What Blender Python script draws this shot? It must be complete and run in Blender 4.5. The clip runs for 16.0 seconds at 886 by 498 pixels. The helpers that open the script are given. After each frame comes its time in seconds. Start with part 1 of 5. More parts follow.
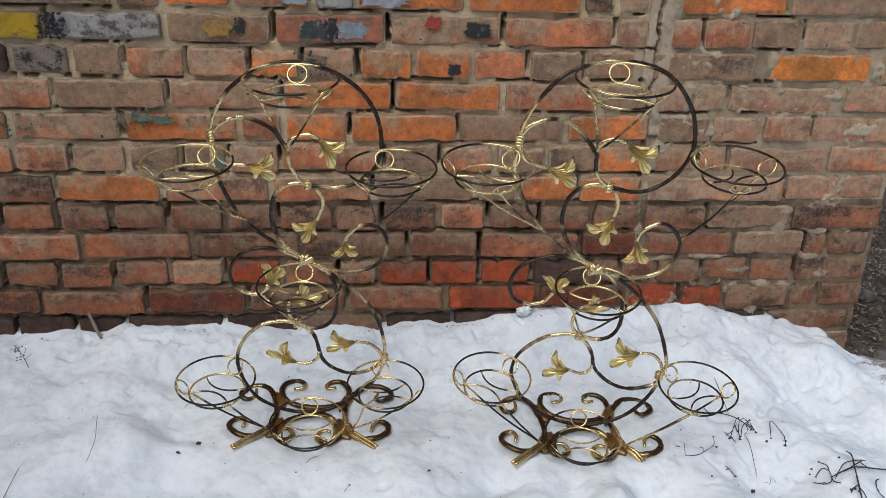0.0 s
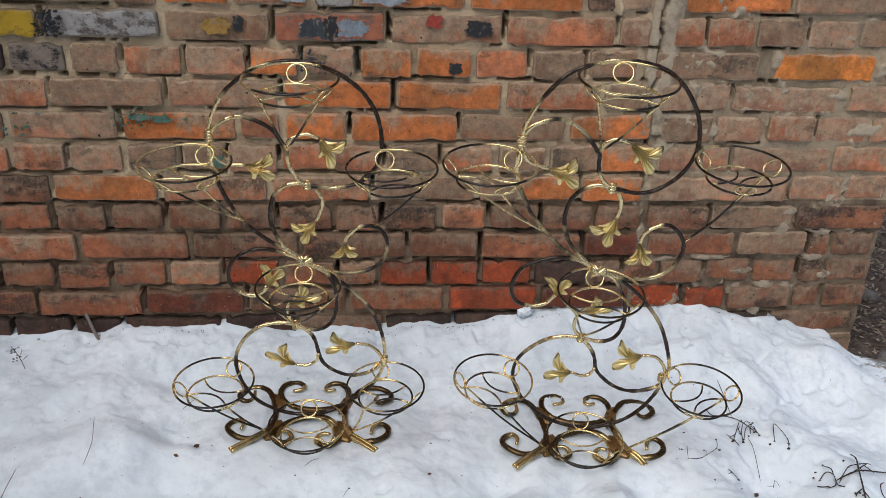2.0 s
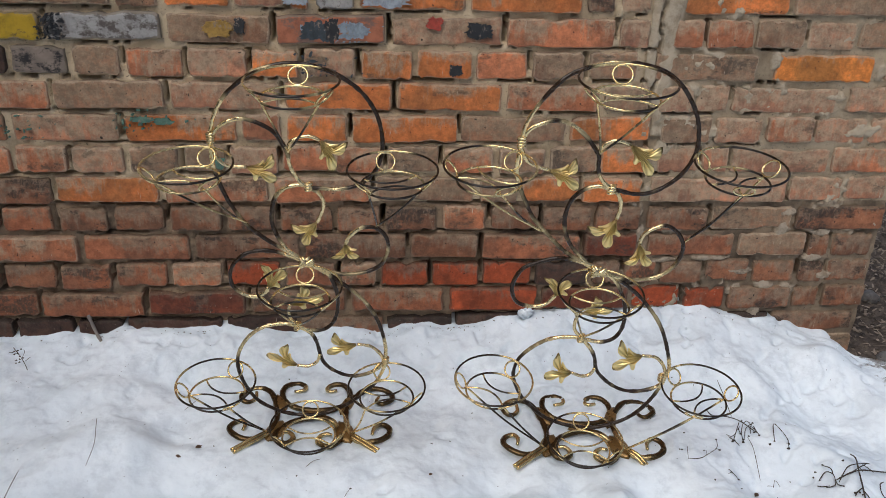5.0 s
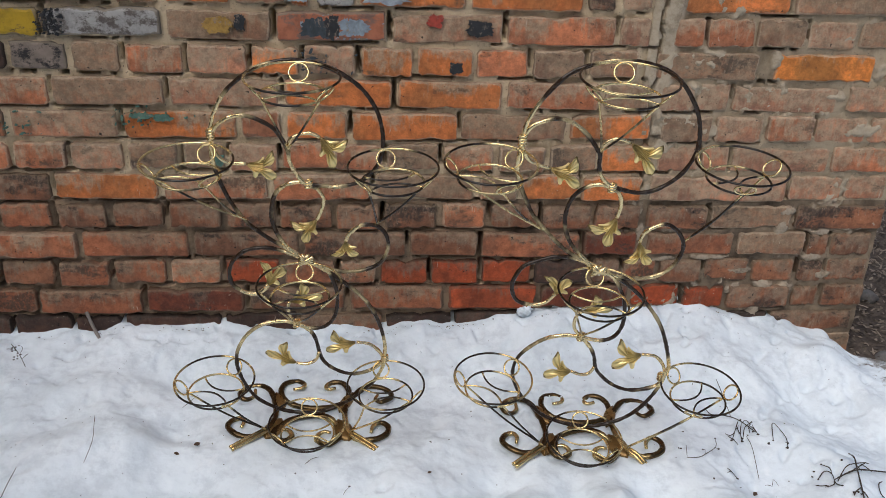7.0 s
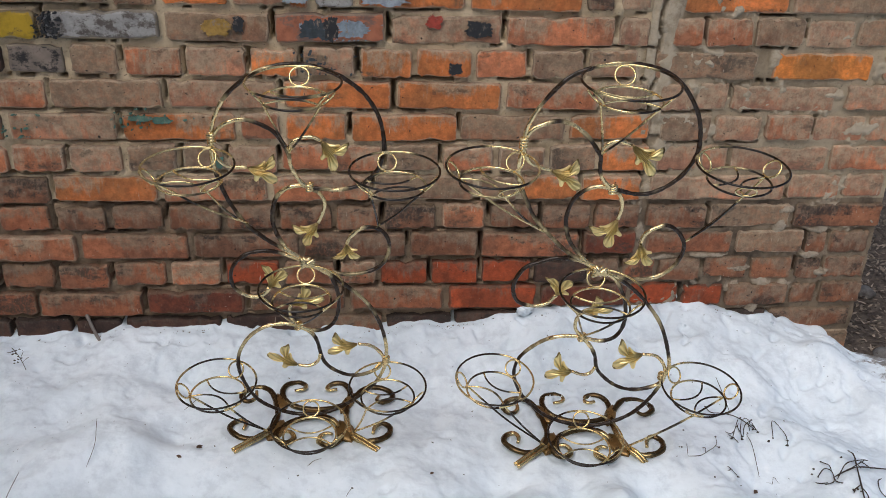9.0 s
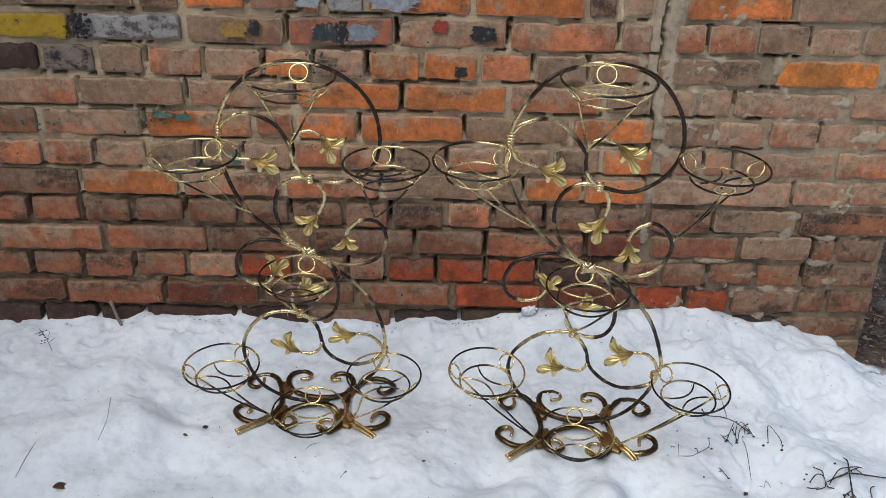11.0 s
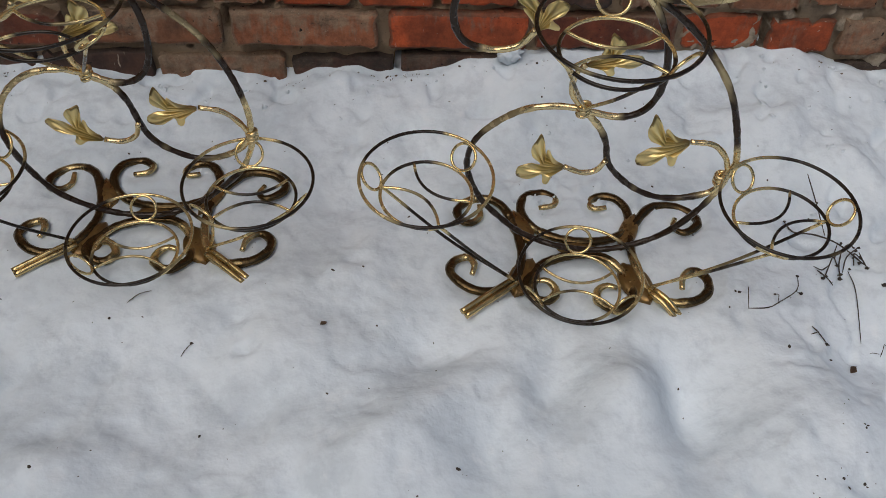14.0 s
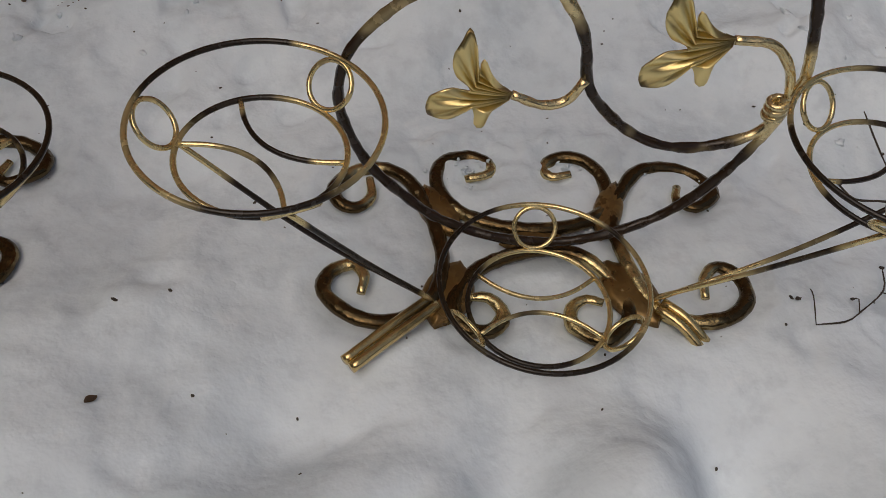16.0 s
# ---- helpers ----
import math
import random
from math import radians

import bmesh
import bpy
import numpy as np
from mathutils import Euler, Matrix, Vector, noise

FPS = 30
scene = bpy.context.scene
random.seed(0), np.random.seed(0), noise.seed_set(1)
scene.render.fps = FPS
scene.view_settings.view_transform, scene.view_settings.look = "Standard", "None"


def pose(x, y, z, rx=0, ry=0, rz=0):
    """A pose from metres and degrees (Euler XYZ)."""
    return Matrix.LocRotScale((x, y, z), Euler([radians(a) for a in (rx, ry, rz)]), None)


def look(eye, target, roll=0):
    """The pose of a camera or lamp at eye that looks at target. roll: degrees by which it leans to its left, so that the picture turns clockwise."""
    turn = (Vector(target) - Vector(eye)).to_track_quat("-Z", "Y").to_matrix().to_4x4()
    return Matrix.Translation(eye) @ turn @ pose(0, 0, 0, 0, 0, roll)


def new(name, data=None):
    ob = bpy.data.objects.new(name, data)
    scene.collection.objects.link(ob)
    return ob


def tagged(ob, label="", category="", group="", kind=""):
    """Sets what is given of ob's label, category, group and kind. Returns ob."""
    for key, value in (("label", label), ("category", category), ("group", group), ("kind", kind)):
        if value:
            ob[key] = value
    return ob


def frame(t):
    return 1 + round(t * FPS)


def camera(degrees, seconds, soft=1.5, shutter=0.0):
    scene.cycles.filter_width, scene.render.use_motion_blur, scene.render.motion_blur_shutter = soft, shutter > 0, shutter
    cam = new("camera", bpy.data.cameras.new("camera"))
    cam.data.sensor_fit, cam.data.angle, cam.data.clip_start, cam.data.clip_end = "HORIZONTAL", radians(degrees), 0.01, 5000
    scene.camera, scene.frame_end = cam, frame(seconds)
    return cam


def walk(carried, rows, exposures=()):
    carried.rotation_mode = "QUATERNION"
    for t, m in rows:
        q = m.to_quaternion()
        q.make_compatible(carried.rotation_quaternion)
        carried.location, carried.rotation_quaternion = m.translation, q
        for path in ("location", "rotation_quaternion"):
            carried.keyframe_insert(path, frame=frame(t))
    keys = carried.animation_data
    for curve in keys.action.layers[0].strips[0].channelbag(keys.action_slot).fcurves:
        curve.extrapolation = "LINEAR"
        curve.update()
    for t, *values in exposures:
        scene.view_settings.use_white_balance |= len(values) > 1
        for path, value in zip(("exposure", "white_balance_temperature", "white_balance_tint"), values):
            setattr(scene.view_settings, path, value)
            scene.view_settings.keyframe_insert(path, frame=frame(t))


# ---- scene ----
cam = camera(55.2, 16.0, soft=0.55)
PATH = [
    (0, (-0.148, 0.169, 1.112), (0.003, 1.975, 0.268), 1.7),
    (0.5, (-0.149, 0.167, 1.105), (0.008, 1.979, 0.274), 1.7),
    (1, (-0.146, 0.178, 1.108), (0.006, 1.983, 0.26), 1.7),
    (1.5, (-0.151, 0.186, 1.112), (0.008, 1.991, 0.266), 1.8),
    (2, (-0.15, 0.19, 1.11), (0.003, 1.994, 0.261), 1.8),
    (2.5, (-0.149, 0.185, 1.109), (0.004, 1.993, 0.268), 1.8),
    (3, (-0.152, 0.184, 1.112), (0.003, 1.991, 0.267), 1.8),
    (3.5, (-0.152, 0.184, 1.118), (0.0, 1.989, 0.269), 1.7),
    (4, (-0.147, 0.181, 1.11), (-0.002, 1.989, 0.267), 1.5),
    (6.5, (-0.156, 0.185, 1.117), (0.006, 1.987, 0.266), 2.0),
    (7, (-0.156, 0.185, 1.11), (0.002, 1.989, 0.261), 2.0),
    (7.5, (-0.158, 0.192, 1.118), (-0.007, 1.995, 0.266), 1.7),
    (8, (-0.159, 0.195, 1.118), (0.0, 1.998, 0.268), 1.6),
    (8.5, (-0.157, 0.191, 1.112), (0.0, 2.0, 0.272), 1.6),
    (9, (-0.169, 0.192, 1.128), (0.001, 1.987, 0.264), 1.8),
    (11.3, (0.013, 0.094, 1.099), (-0.004, 1.916, 0.275), 1.7),
    (11.5, (0.045, 0.091, 1.083), (-0.003, 1.896, 0.221), 2.0),
    (12, (0.056, 0.191, 1.031), (0.008, 1.937, 0.057), 2.8),
    (12.5, (-0.012, 0.388, 0.982), (0.074, 2.079, -0.081), 2.1),
    (13, (-0.036, 0.524, 0.928), (0.155, 2.129, -0.25), 3.8),
    (13.5, (0.025, 0.709, 0.858), (0.169, 2.268, -0.386), 2.6),
    (14, (0.083, 0.872, 0.75), (0.142, 2.324, -0.623), 1.8),
    (14.5, (0.089, 1.03, 0.624), (0.242, 2.454, -0.772), 3.7),
    (15, (0.101, 1.167, 0.491), (0.384, 2.541, -0.934), 6.4),
    (15.5, (0.13, 1.229, 0.427), (0.439, 2.623, -0.974), 5.6),
    (16, (0.137, 1.224, 0.419), (0.397, 2.658, -0.95), 4.4),
]
EXPOSURES = [
    (0, -0.34, 6120, 10), (11.5, -0.36, 6050, 10), (12, -0.48, 6000, 10), (12.5, -0.65, 5900, 10), (13, -0.70, 5880, 10), (13.5, -0.79, 6100, 10),
    (14, -0.87, 6300, 10), (14.5, -1.03, 6400, 11), (15, -1.13, 6600, 11), (16, -1.15, 6700, 12),
]
walk(cam, [(t, look(eye, target, roll)) for t, eye, target, roll in PATH], EXPOSURES)

# ---- world, sun, exposure ----
world = bpy.data.worlds.new("overcast_sky")
scene.world = world
world.use_nodes = True
wn = world.node_tree.nodes
sky = wn.new("ShaderNodeTexSky")
sky.sky_type = "NISHITA"
sky.sun_disc = False
sky.sun_elevation = radians(48)
sky.sun_rotation = radians(205)
sky.dust_density = 4.0
sky.air_density = 1.0
sky.ozone_density = 0.6
wn["Background"].inputs[1].default_value = 0.15
world.node_tree.links.new(sky.outputs[0], wn["Background"].inputs[0])

sun_data = bpy.data.lights.new("sun", "SUN")
sun_data.energy = 1.5
sun_data.angle = radians(50)
sun_data.color = (1.0, 0.96, 0.9)
sun = new("sun", sun_data)
sun.matrix_world = look((-1.5, -1.3, 4.4), (0, 0, 0))


# ---- materials ----
def rgba(c):
    return (c[0], c[1], c[2], 1.0)


class Mat:
    """A node material with short helpers for noise, ramps, mixes and bump."""

    def __init__(self, name, rough=0.8, metal=0.0):
        self.m = bpy.data.materials.new(name)
        self.m.use_nodes = True
        self.nt = self.m.node_tree
        self.bsdf = self.nt.nodes["Principled BSDF"]
        self.bsdf.inputs["Roughness"].default_value = rough
        self.bsdf.inputs["Metallic"].default_value = metal
        tc = self.nt.nodes.new("ShaderNodeTexCoord")
        self.co = tc.outputs["Object"]

    def link(self, a, b):
        self.nt.links.new(a, b)

    def scatter(self):
        """Shift the texture space of each object by its own random amount."""
        info = self.nt.nodes.new("ShaderNodeObjectInfo")
        mul = self.nt.nodes.new("ShaderNodeVectorMath")
        mul.operation = "MULTIPLY_ADD"
        comb = self.nt.nodes.new("ShaderNodeCombineXYZ")
        for k in range(3):
            self.link(info.outputs["Random"], comb.inputs[k])
        self.link(comb.outputs[0], mul.inputs[0])
        mul.inputs[1].default_value = (37.0, 71.0, 53.0)
        self.link(self.co, mul.inputs[2])
        self.co = mul.outputs[0]
        return info.outputs["Random"]

    def noise(self, scale, detail=4.0, rough=0.55, stretch=None):
        n = self.nt.nodes.new("ShaderNodeTexNoise")
        n.inputs["Scale"].default_value = scale
        n.inputs["Detail"].default_value = detail
        n.inputs["Roughness"].default_value = rough
        src = self.co
        if stretch:
            mp = self.nt.nodes.new("ShaderNodeMapping")
            mp.inputs["Scale"].default_value = stretch
            self.link(src, mp.inputs["Vector"])
            src = mp.outputs[0]
        self.link(src, n.inputs["Vector"])
        return n.outputs["Fac"]

    def voronoi(self, scale):
        n = self.nt.nodes.new("ShaderNodeTexVoronoi")
        n.inputs["Scale"].default_value = scale
        self.link(self.co, n.inputs["Vector"])
        return n.outputs["Distance"]

    def step(self, fac, lo, hi, a=0.0, b=1.0):
        n = self.nt.nodes.new("ShaderNodeMapRange")
        n.interpolation_type = "SMOOTHSTEP"
        for i, v in ((1, lo), (2, hi), (3, a), (4, b)):
            n.inputs[i].default_value = v
        self.link(fac, n.inputs[0])
        return n.outputs[0]

    def math(self, op, a, b):
        n = self.nt.nodes.new("ShaderNodeMath")
        n.operation = op
        n.use_clamp = True
        for i, v in enumerate((a, b)):
            if isinstance(v, (int, float)):
                n.inputs[i].default_value = v
            else:
                self.link(v, n.inputs[i])
        return n.outputs[0]

    def mix(self, fac, a, b, blend="MIX"):
        n = self.nt.nodes.new("ShaderNodeMix")
        n.data_type = "RGBA"
        n.blend_type = blend
        for sock, v in ((n.inputs[0], fac), (n.inputs[6], a), (n.inputs[7], b)):
            if isinstance(v, (int, float)):
                sock.default_value = v
            elif isinstance(v, tuple):
                sock.default_value = rgba(v)
            else:
                self.link(v, sock)
        return n.outputs[2]

    def color(self, v):
        if isinstance(v, tuple):
            self.bsdf.inputs["Base Color"].default_value = rgba(v)
        else:
            self.link(v, self.bsdf.inputs["Base Color"])
        return self

    def set(self, name, v):
        if isinstance(v, (int, float)):
            self.bsdf.inputs[name].default_value = v
        else:
            self.link(v, self.bsdf.inputs[name])
        return self

    def bump(self, height, strength=0.5, dist=0.005):
        n = self.nt.nodes.new("ShaderNodeBump")
        n.inputs["Strength"].default_value = strength
        n.inputs["Distance"].default_value = dist
        self.link(height, n.inputs["Height"])
        if self.bsdf.inputs["Normal"].is_linked:
            self.link(self.bsdf.inputs["Normal"].links[0].from_socket, n.inputs["Normal"])
        self.link(n.outputs[0], self.bsdf.inputs["Normal"])
        return self


def rim_film(m, col, tint, amount):
    """Old mortar left on the worn rim of a brick; the vertex value is 1 on the rim."""
    at = m.nt.nodes.new("ShaderNodeAttribute")
    at.attribute_name = "rim"
    ragged = m.math("ADD", at.outputs["Fac"], m.step(m.noise(26, 6, 0.7), 0.2, 0.8, -0.75, 0.45))
    return m.mix(m.math("MULTIPLY", m.step(ragged, 0.30, 0.50), amount), col, tint)


def brick_material(name, base, grime, grime_amount, smear, rim=(0.40, 0.315, 0.225), dust=(0.365, 0.27, 0.178)):
    """Fired clay: two broad tones, mortar dust that has run down from the top edge, dark stains, scratches and pits."""
    m = Mat(name, 0.88)
    raw = m.co
    rnd = m.scatter()
    tone = m.mix(rnd, tuple(v * 0.82 for v in base), tuple(min(1, v * 1.22) for v in base))
    brown = tuple(v * f for v, f in zip(base, (0.62, 0.72, 0.82)))
    col = m.mix(m.step(m.noise(8, 6, 0.62), 0.44, 0.60), tone, brown)
    # dust and drips: more of it near the top edge, ragged along fine upright streaks
    sep = m.nt.nodes.new("ShaderNodeSeparateXYZ")
    m.link(raw, sep.inputs[0])
    high = m.step(sep.outputs["Z"], -0.035, 0.036, -0.06, 0.09)
    run = m.math("ADD", m.math("MULTIPLY", m.noise(10, 5, 0.6), 0.65), m.math("MULTIPLY", m.noise(62, 5, 0.66, (1.3, 1, 0.22)), 0.35))
    wash = m.nt.nodes.new("ShaderNodeMath")
    m.link(run, wash.inputs[0])
    m.link(high, wash.inputs[1])
    film = m.step(wash.outputs[0], 0.56 - smear * 0.36, 0.66 - smear * 0.32)
    film = m.math("MULTIPLY", film, m.step(m.noise(55, 6, 0.7), 0.34, 0.58, 0.35, 0.9))
    col = m.mix(film, col, dust)
    stain = m.math("MULTIPLY", m.step(m.noise(11, 7, 0.68, (0.7, 1, 1.3)), 0.66 - grime_amount * 0.42, 0.72 - grime_amount * 0.36), 0.85)
    stain = m.math("MULTIPLY", stain, m.step(m.noise(120, 5, 0.7, (1.2, 1, 0.7)), 0.36, 0.54, 0.35, 1.0))
    col = m.mix(stain, col, grime)
    col = rim_film(m, col, rim, 0.6)
    col = m.mix(1.0, col, m.mix(m.step(m.noise(42, 9, 0.78), 0.34, 0.66), (0.70, 0.69, 0.68), (1.28, 1.27, 1.25)), "MULTIPLY")
    col = m.mix(m.step(m.noise(95, 2, 0.6), 0.715, 0.74), col, tuple(v * 0.25 for v in grime))
    scratch = m.math("MULTIPLY", m.step(m.noise(210, 3, 0.6, (1.0, 1, 0.13)), 0.67, 0.72), m.step(m.noise(17, 3), 0.50, 0.62, 0.0, 0.8))
    col = m.mix(scratch, col, (0.56, 0.47, 0.36))
    fleck = m.math("MULTIPLY", m.step(m.noise(160, 4, 0.7, (0.5, 1, 1.2)), 0.66, 0.70), m.step(m.noise(14, 4), 0.48, 0.6, 0.0, 0.75))
    col = m.mix(fleck, col, (0.50, 0.42, 0.31))
    m.color(col)
    m.bump(m.noise(26, 7, 0.66), 0.8, 0.006)
    m.bump(m.noise(95, 5, 0.7, (0.8, 1, 1.3)), 0.75, 0.003)
    return m.m


NEAR_BLACK = (0.042, 0.032, 0.025)
DULL = (0.15, 0.105, 0.067)
BRICK = {
    "o": brick_material("orange_brick", (0.62, 0.195, 0.054), (0.15, 0.09, 0.05), 0.12, 0.13),
    "r": brick_material("red_brick", (0.48, 0.172, 0.078), (0.11, 0.075, 0.05), 0.22, 0.25),
    "v": brick_material("bright_red_brick", (0.40, 0.075, 0.022), (0.06, 0.035, 0.025), 0.16, 0.02, (0.11, 0.07, 0.045), (0.2, 0.12, 0.08)),
    "p": brick_material("weathered_pink_brick", (0.47, 0.21, 0.115), (0.14, 0.105, 0.07), 0.2, 0.42),
    "g": brick_material("grey_brown_brick", (0.33, 0.165, 0.09), (0.09, 0.07, 0.05), 0.28, 0.5, dust=(0.275, 0.2, 0.13)),
    "d": brick_material("dark_brown_brick", (0.265, 0.108, 0.053), NEAR_BLACK, 0.32, 0.3, (0.2, 0.145, 0.095), (0.25, 0.18, 0.122)),
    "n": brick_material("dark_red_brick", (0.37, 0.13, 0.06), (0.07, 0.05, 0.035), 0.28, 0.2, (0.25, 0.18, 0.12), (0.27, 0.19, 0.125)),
    "m": brick_material("maroon_brick", (0.19, 0.048, 0.022), NEAR_BLACK, 0.26, 0.08, DULL, (0.15, 0.1, 0.07)),
    "k": brick_material("near_black_brick", (0.085, 0.042, 0.028), NEAR_BLACK, 0.34, 0.0, NEAR_BLACK, (0.1, 0.075, 0.055)),
    "f": brick_material("painted_orange_brick", (0.62, 0.21, 0.043), (0.3, 0.14, 0.05), 0.04, 0.06),
}


def painted_brick(name, paint, base, cover):
    m = Mat(name, 0.7)
    m.scatter()
    under = m.mix(m.step(m.noise(24, 5), 0.35, 0.7), base, tuple(v * 0.6 for v in base))
    skin = m.mix(m.step(m.noise(30, 6, 0.7), 0.4, 0.75), paint, tuple(v * 0.55 for v in paint))
    streak = m.math("ADD", m.math("MULTIPLY", m.noise(14, 7, 0.72), 0.6), m.math("MULTIPLY", m.noise(48, 7, 0.78, (0.8, 1, 1.3)), 0.4))
    col = m.mix(m.step(streak, 0.60 - cover * 0.4, 0.68 - cover * 0.4), under, skin)
    m.color(rim_film(m, col, (0.2, 0.165, 0.12), 0.8))
    m.bump(m.noise(24, 8, 0.7), 0.7, 0.005)
    return m.m


BRICK["y"] = painted_brick("yellow_painted_brick", (0.44, 0.285, 0.012), (0.09, 0.07, 0.045), 0.5)
BRICK["w"] = painted_brick("whitewashed_brick", (0.36, 0.35, 0.33), (0.12, 0.1, 0.085), 0.42)
BRICK["s"] = painted_brick("black_splattered_brick", (0.016, 0.015, 0.015), (0.25, 0.2, 0.16), 0.27)
BRICK["b"] = painted_brick("scorched_orange_brick", (0.4, 0.14, 0.07), (0.2, 0.12, 0.09), 0.5)


def mortar_material(name, light, dark, amount, lime=None):
    """Sandy mortar; where it is smeared over the bricks (the vertex value smear) it may be paler."""
    m = Mat(name, 0.95)
    col = m.mix(m.step(m.noise(7, 6, 0.65), 0.6 - amount * 0.4, 0.85 - amount * 0.4), light, dark)
    col = m.mix(m.step(m.noise(60, 5, 0.7), 0.52, 0.75), col, tuple(v * 0.6 for v in light))
    col = m.mix(m.step(m.noise(240, 3, 0.6), 0.64, 0.72), col, (0.1, 0.085, 0.07))
    if lime:
        at = m.nt.nodes.new("ShaderNodeAttribute")
        at.attribute_name = "smear"
        col = m.mix(m.math("MULTIPLY", m.step(at.outputs["Fac"], 0.2, 0.7), m.step(m.noise(48, 6, 0.7), 0.35, 0.6, 0.25, 1.0)), col, lime)
    m.color(col)
    m.bump(m.noise(38, 8, 0.75), 0.9, 0.007)
    m.bump(m.noise(230, 4, 0.7), 0.6, 0.002)
    return m.m


MORTAR_TOP = mortar_material("lime_mortar", (0.58, 0.47, 0.315), (0.29, 0.225, 0.14), 0.3)
# the sheets below LOW_TOP get a darker mortar than those above
MORTAR_LOW = mortar_material("dark_mortar", (0.33, 0.243, 0.16), (0.075, 0.054, 0.037), 0.36)
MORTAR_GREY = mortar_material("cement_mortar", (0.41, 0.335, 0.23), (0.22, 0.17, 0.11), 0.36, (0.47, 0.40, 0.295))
MORTAR_LOW_RIGHT = mortar_material("dark_cement_mortar", (0.26, 0.20, 0.135), (0.085, 0.062, 0.042), 0.44, (0.40, 0.335, 0.25))

snow_m = Mat("trodden_snow", 0.6)
snow_col = snow_m.mix(snow_m.step(snow_m.noise(4.5, 6, 0.6), 0.38, 0.68), (0.79, 0.865, 0.915), (0.70, 0.78, 0.835))
snow_col = snow_m.mix(snow_m.math("MULTIPLY", snow_m.step(snow_m.noise(13, 7, 0.68), 0.48, 0.66), 0.6), snow_col, (0.575, 0.645, 0.70))
snow_col = snow_m.mix(snow_m.math("MULTIPLY", snow_m.step(snow_m.noise(30, 5, 0.6), 0.54, 0.70), 0.3), snow_col, (0.50, 0.56, 0.61))
snow_col = snow_m.mix(snow_m.math("MULTIPLY", snow_m.step(snow_m.noise(24, 5, 0.65), 0.58, 0.72), 0.5), snow_col, (0.84, 0.895, 0.93))
snow_col = snow_m.mix(snow_m.math("MULTIPLY", snow_m.step(snow_m.noise(11, 6, 0.62), 0.52, 0.66), 0.2), snow_col, (0.50, 0.55, 0.60))
snow_xyz = snow_m.nt.nodes.new("ShaderNodeSeparateXYZ")
snow_m.link(snow_m.co, snow_xyz.inputs[0])
verge = snow_m.math("ADD", snow_m.step(snow_xyz.outputs["X"], 0.98, 1.22, 0.0, 0.6), snow_m.step(snow_m.noise(10, 7, 0.68), 0.3, 0.7, 0.0, 0.4))
grubby = snow_m.math("MULTIPLY", snow_m.step(verge, 0.56, 0.68), snow_m.step(snow_m.noise(40, 7, 0.7), 0.34, 0.6, 0.45, 1.0))
grubby = snow_m.math("MULTIPLY", grubby, snow_m.step(snow_xyz.outputs["Y"], 1.72, 1.92))
grubby = snow_m.math("MULTIPLY", grubby, snow_m.step(snow_xyz.outputs["X"], 1.5, 1.9, 1.0, 0.0))
snow_col = snow_m.mix(grubby, snow_col, (0.2, 0.185, 0.165))
snow_m.color(snow_col)
snow_m.set("Specular IOR Level", 0.3)
snow_m.set("Roughness", snow_m.step(snow_m.noise(9, 5), 0.35, 0.7, 0.7, 0.4))
snow_m.bump(snow_m.noise(15, 5, 0.55), 0.5, 0.012)
snow_m.bump(snow_m.noise(46, 4, 0.5), 0.24, 0.006)
snow_m.bump(snow_m.noise(150, 3, 0.6), 0.06, 0.002)
SNOW = snow_m.m

soil_m = Mat("dark_soil", 0.95)
soil_m.color(soil_m.mix(soil_m.step(soil_m.noise(30, 6, 0.7), 0.35, 0.7), (0.06, 0.044, 0.033), (0.17, 0.132, 0.10)))
soil_m.bump(soil_m.noise(45, 8, 0.75), 1.0, 0.012)
SOIL = soil_m.m

litter_m = Mat("leaf_litter", 0.9)
geo = litter_m.nt.nodes.new("ShaderNodeNewGeometry")
ramp = litter_m.mix(geo.outputs["Random Per Island"], (0.045, 0.033, 0.025), (0.34, 0.275, 0.21))
litter_m.color(ramp)
LITTER = litter_m.m

withered_m = Mat("withered_leaf", 0.85)
withered_m.color(withered_m.mix(withered_m.noise(70, 5), (0.09, 0.055, 0.035), (0.2, 0.13, 0.085)))
WITHERED = withered_m.m

twig_m = Mat("dry_twig", 0.85)
twig_m.color(twig_m.mix(twig_m.noise(60, 4), (0.02, 0.016, 0.013), (0.075, 0.058, 0.043)))
TWIG = twig_m.m

stick_m = Mat("grey_stick_wood", 0.85)
stick_m.color(stick_m.mix(stick_m.noise(90, 5, 0.7, (1, 1, 0.2)), (0.13, 0.11, 0.095), (0.30, 0.265, 0.235)))
STICK = stick_m.m

stone_m = Mat("grey_stone", 0.9)
stone_m.color(stone_m.mix(stone_m.step(stone_m.noise(18, 6, 0.7), 0.35, 0.7), (0.17, 0.16, 0.15), (0.07, 0.064, 0.058)))
stone_m.bump(stone_m.noise(30, 8, 0.7), 0.8, 0.008)
STONE = stone_m.m


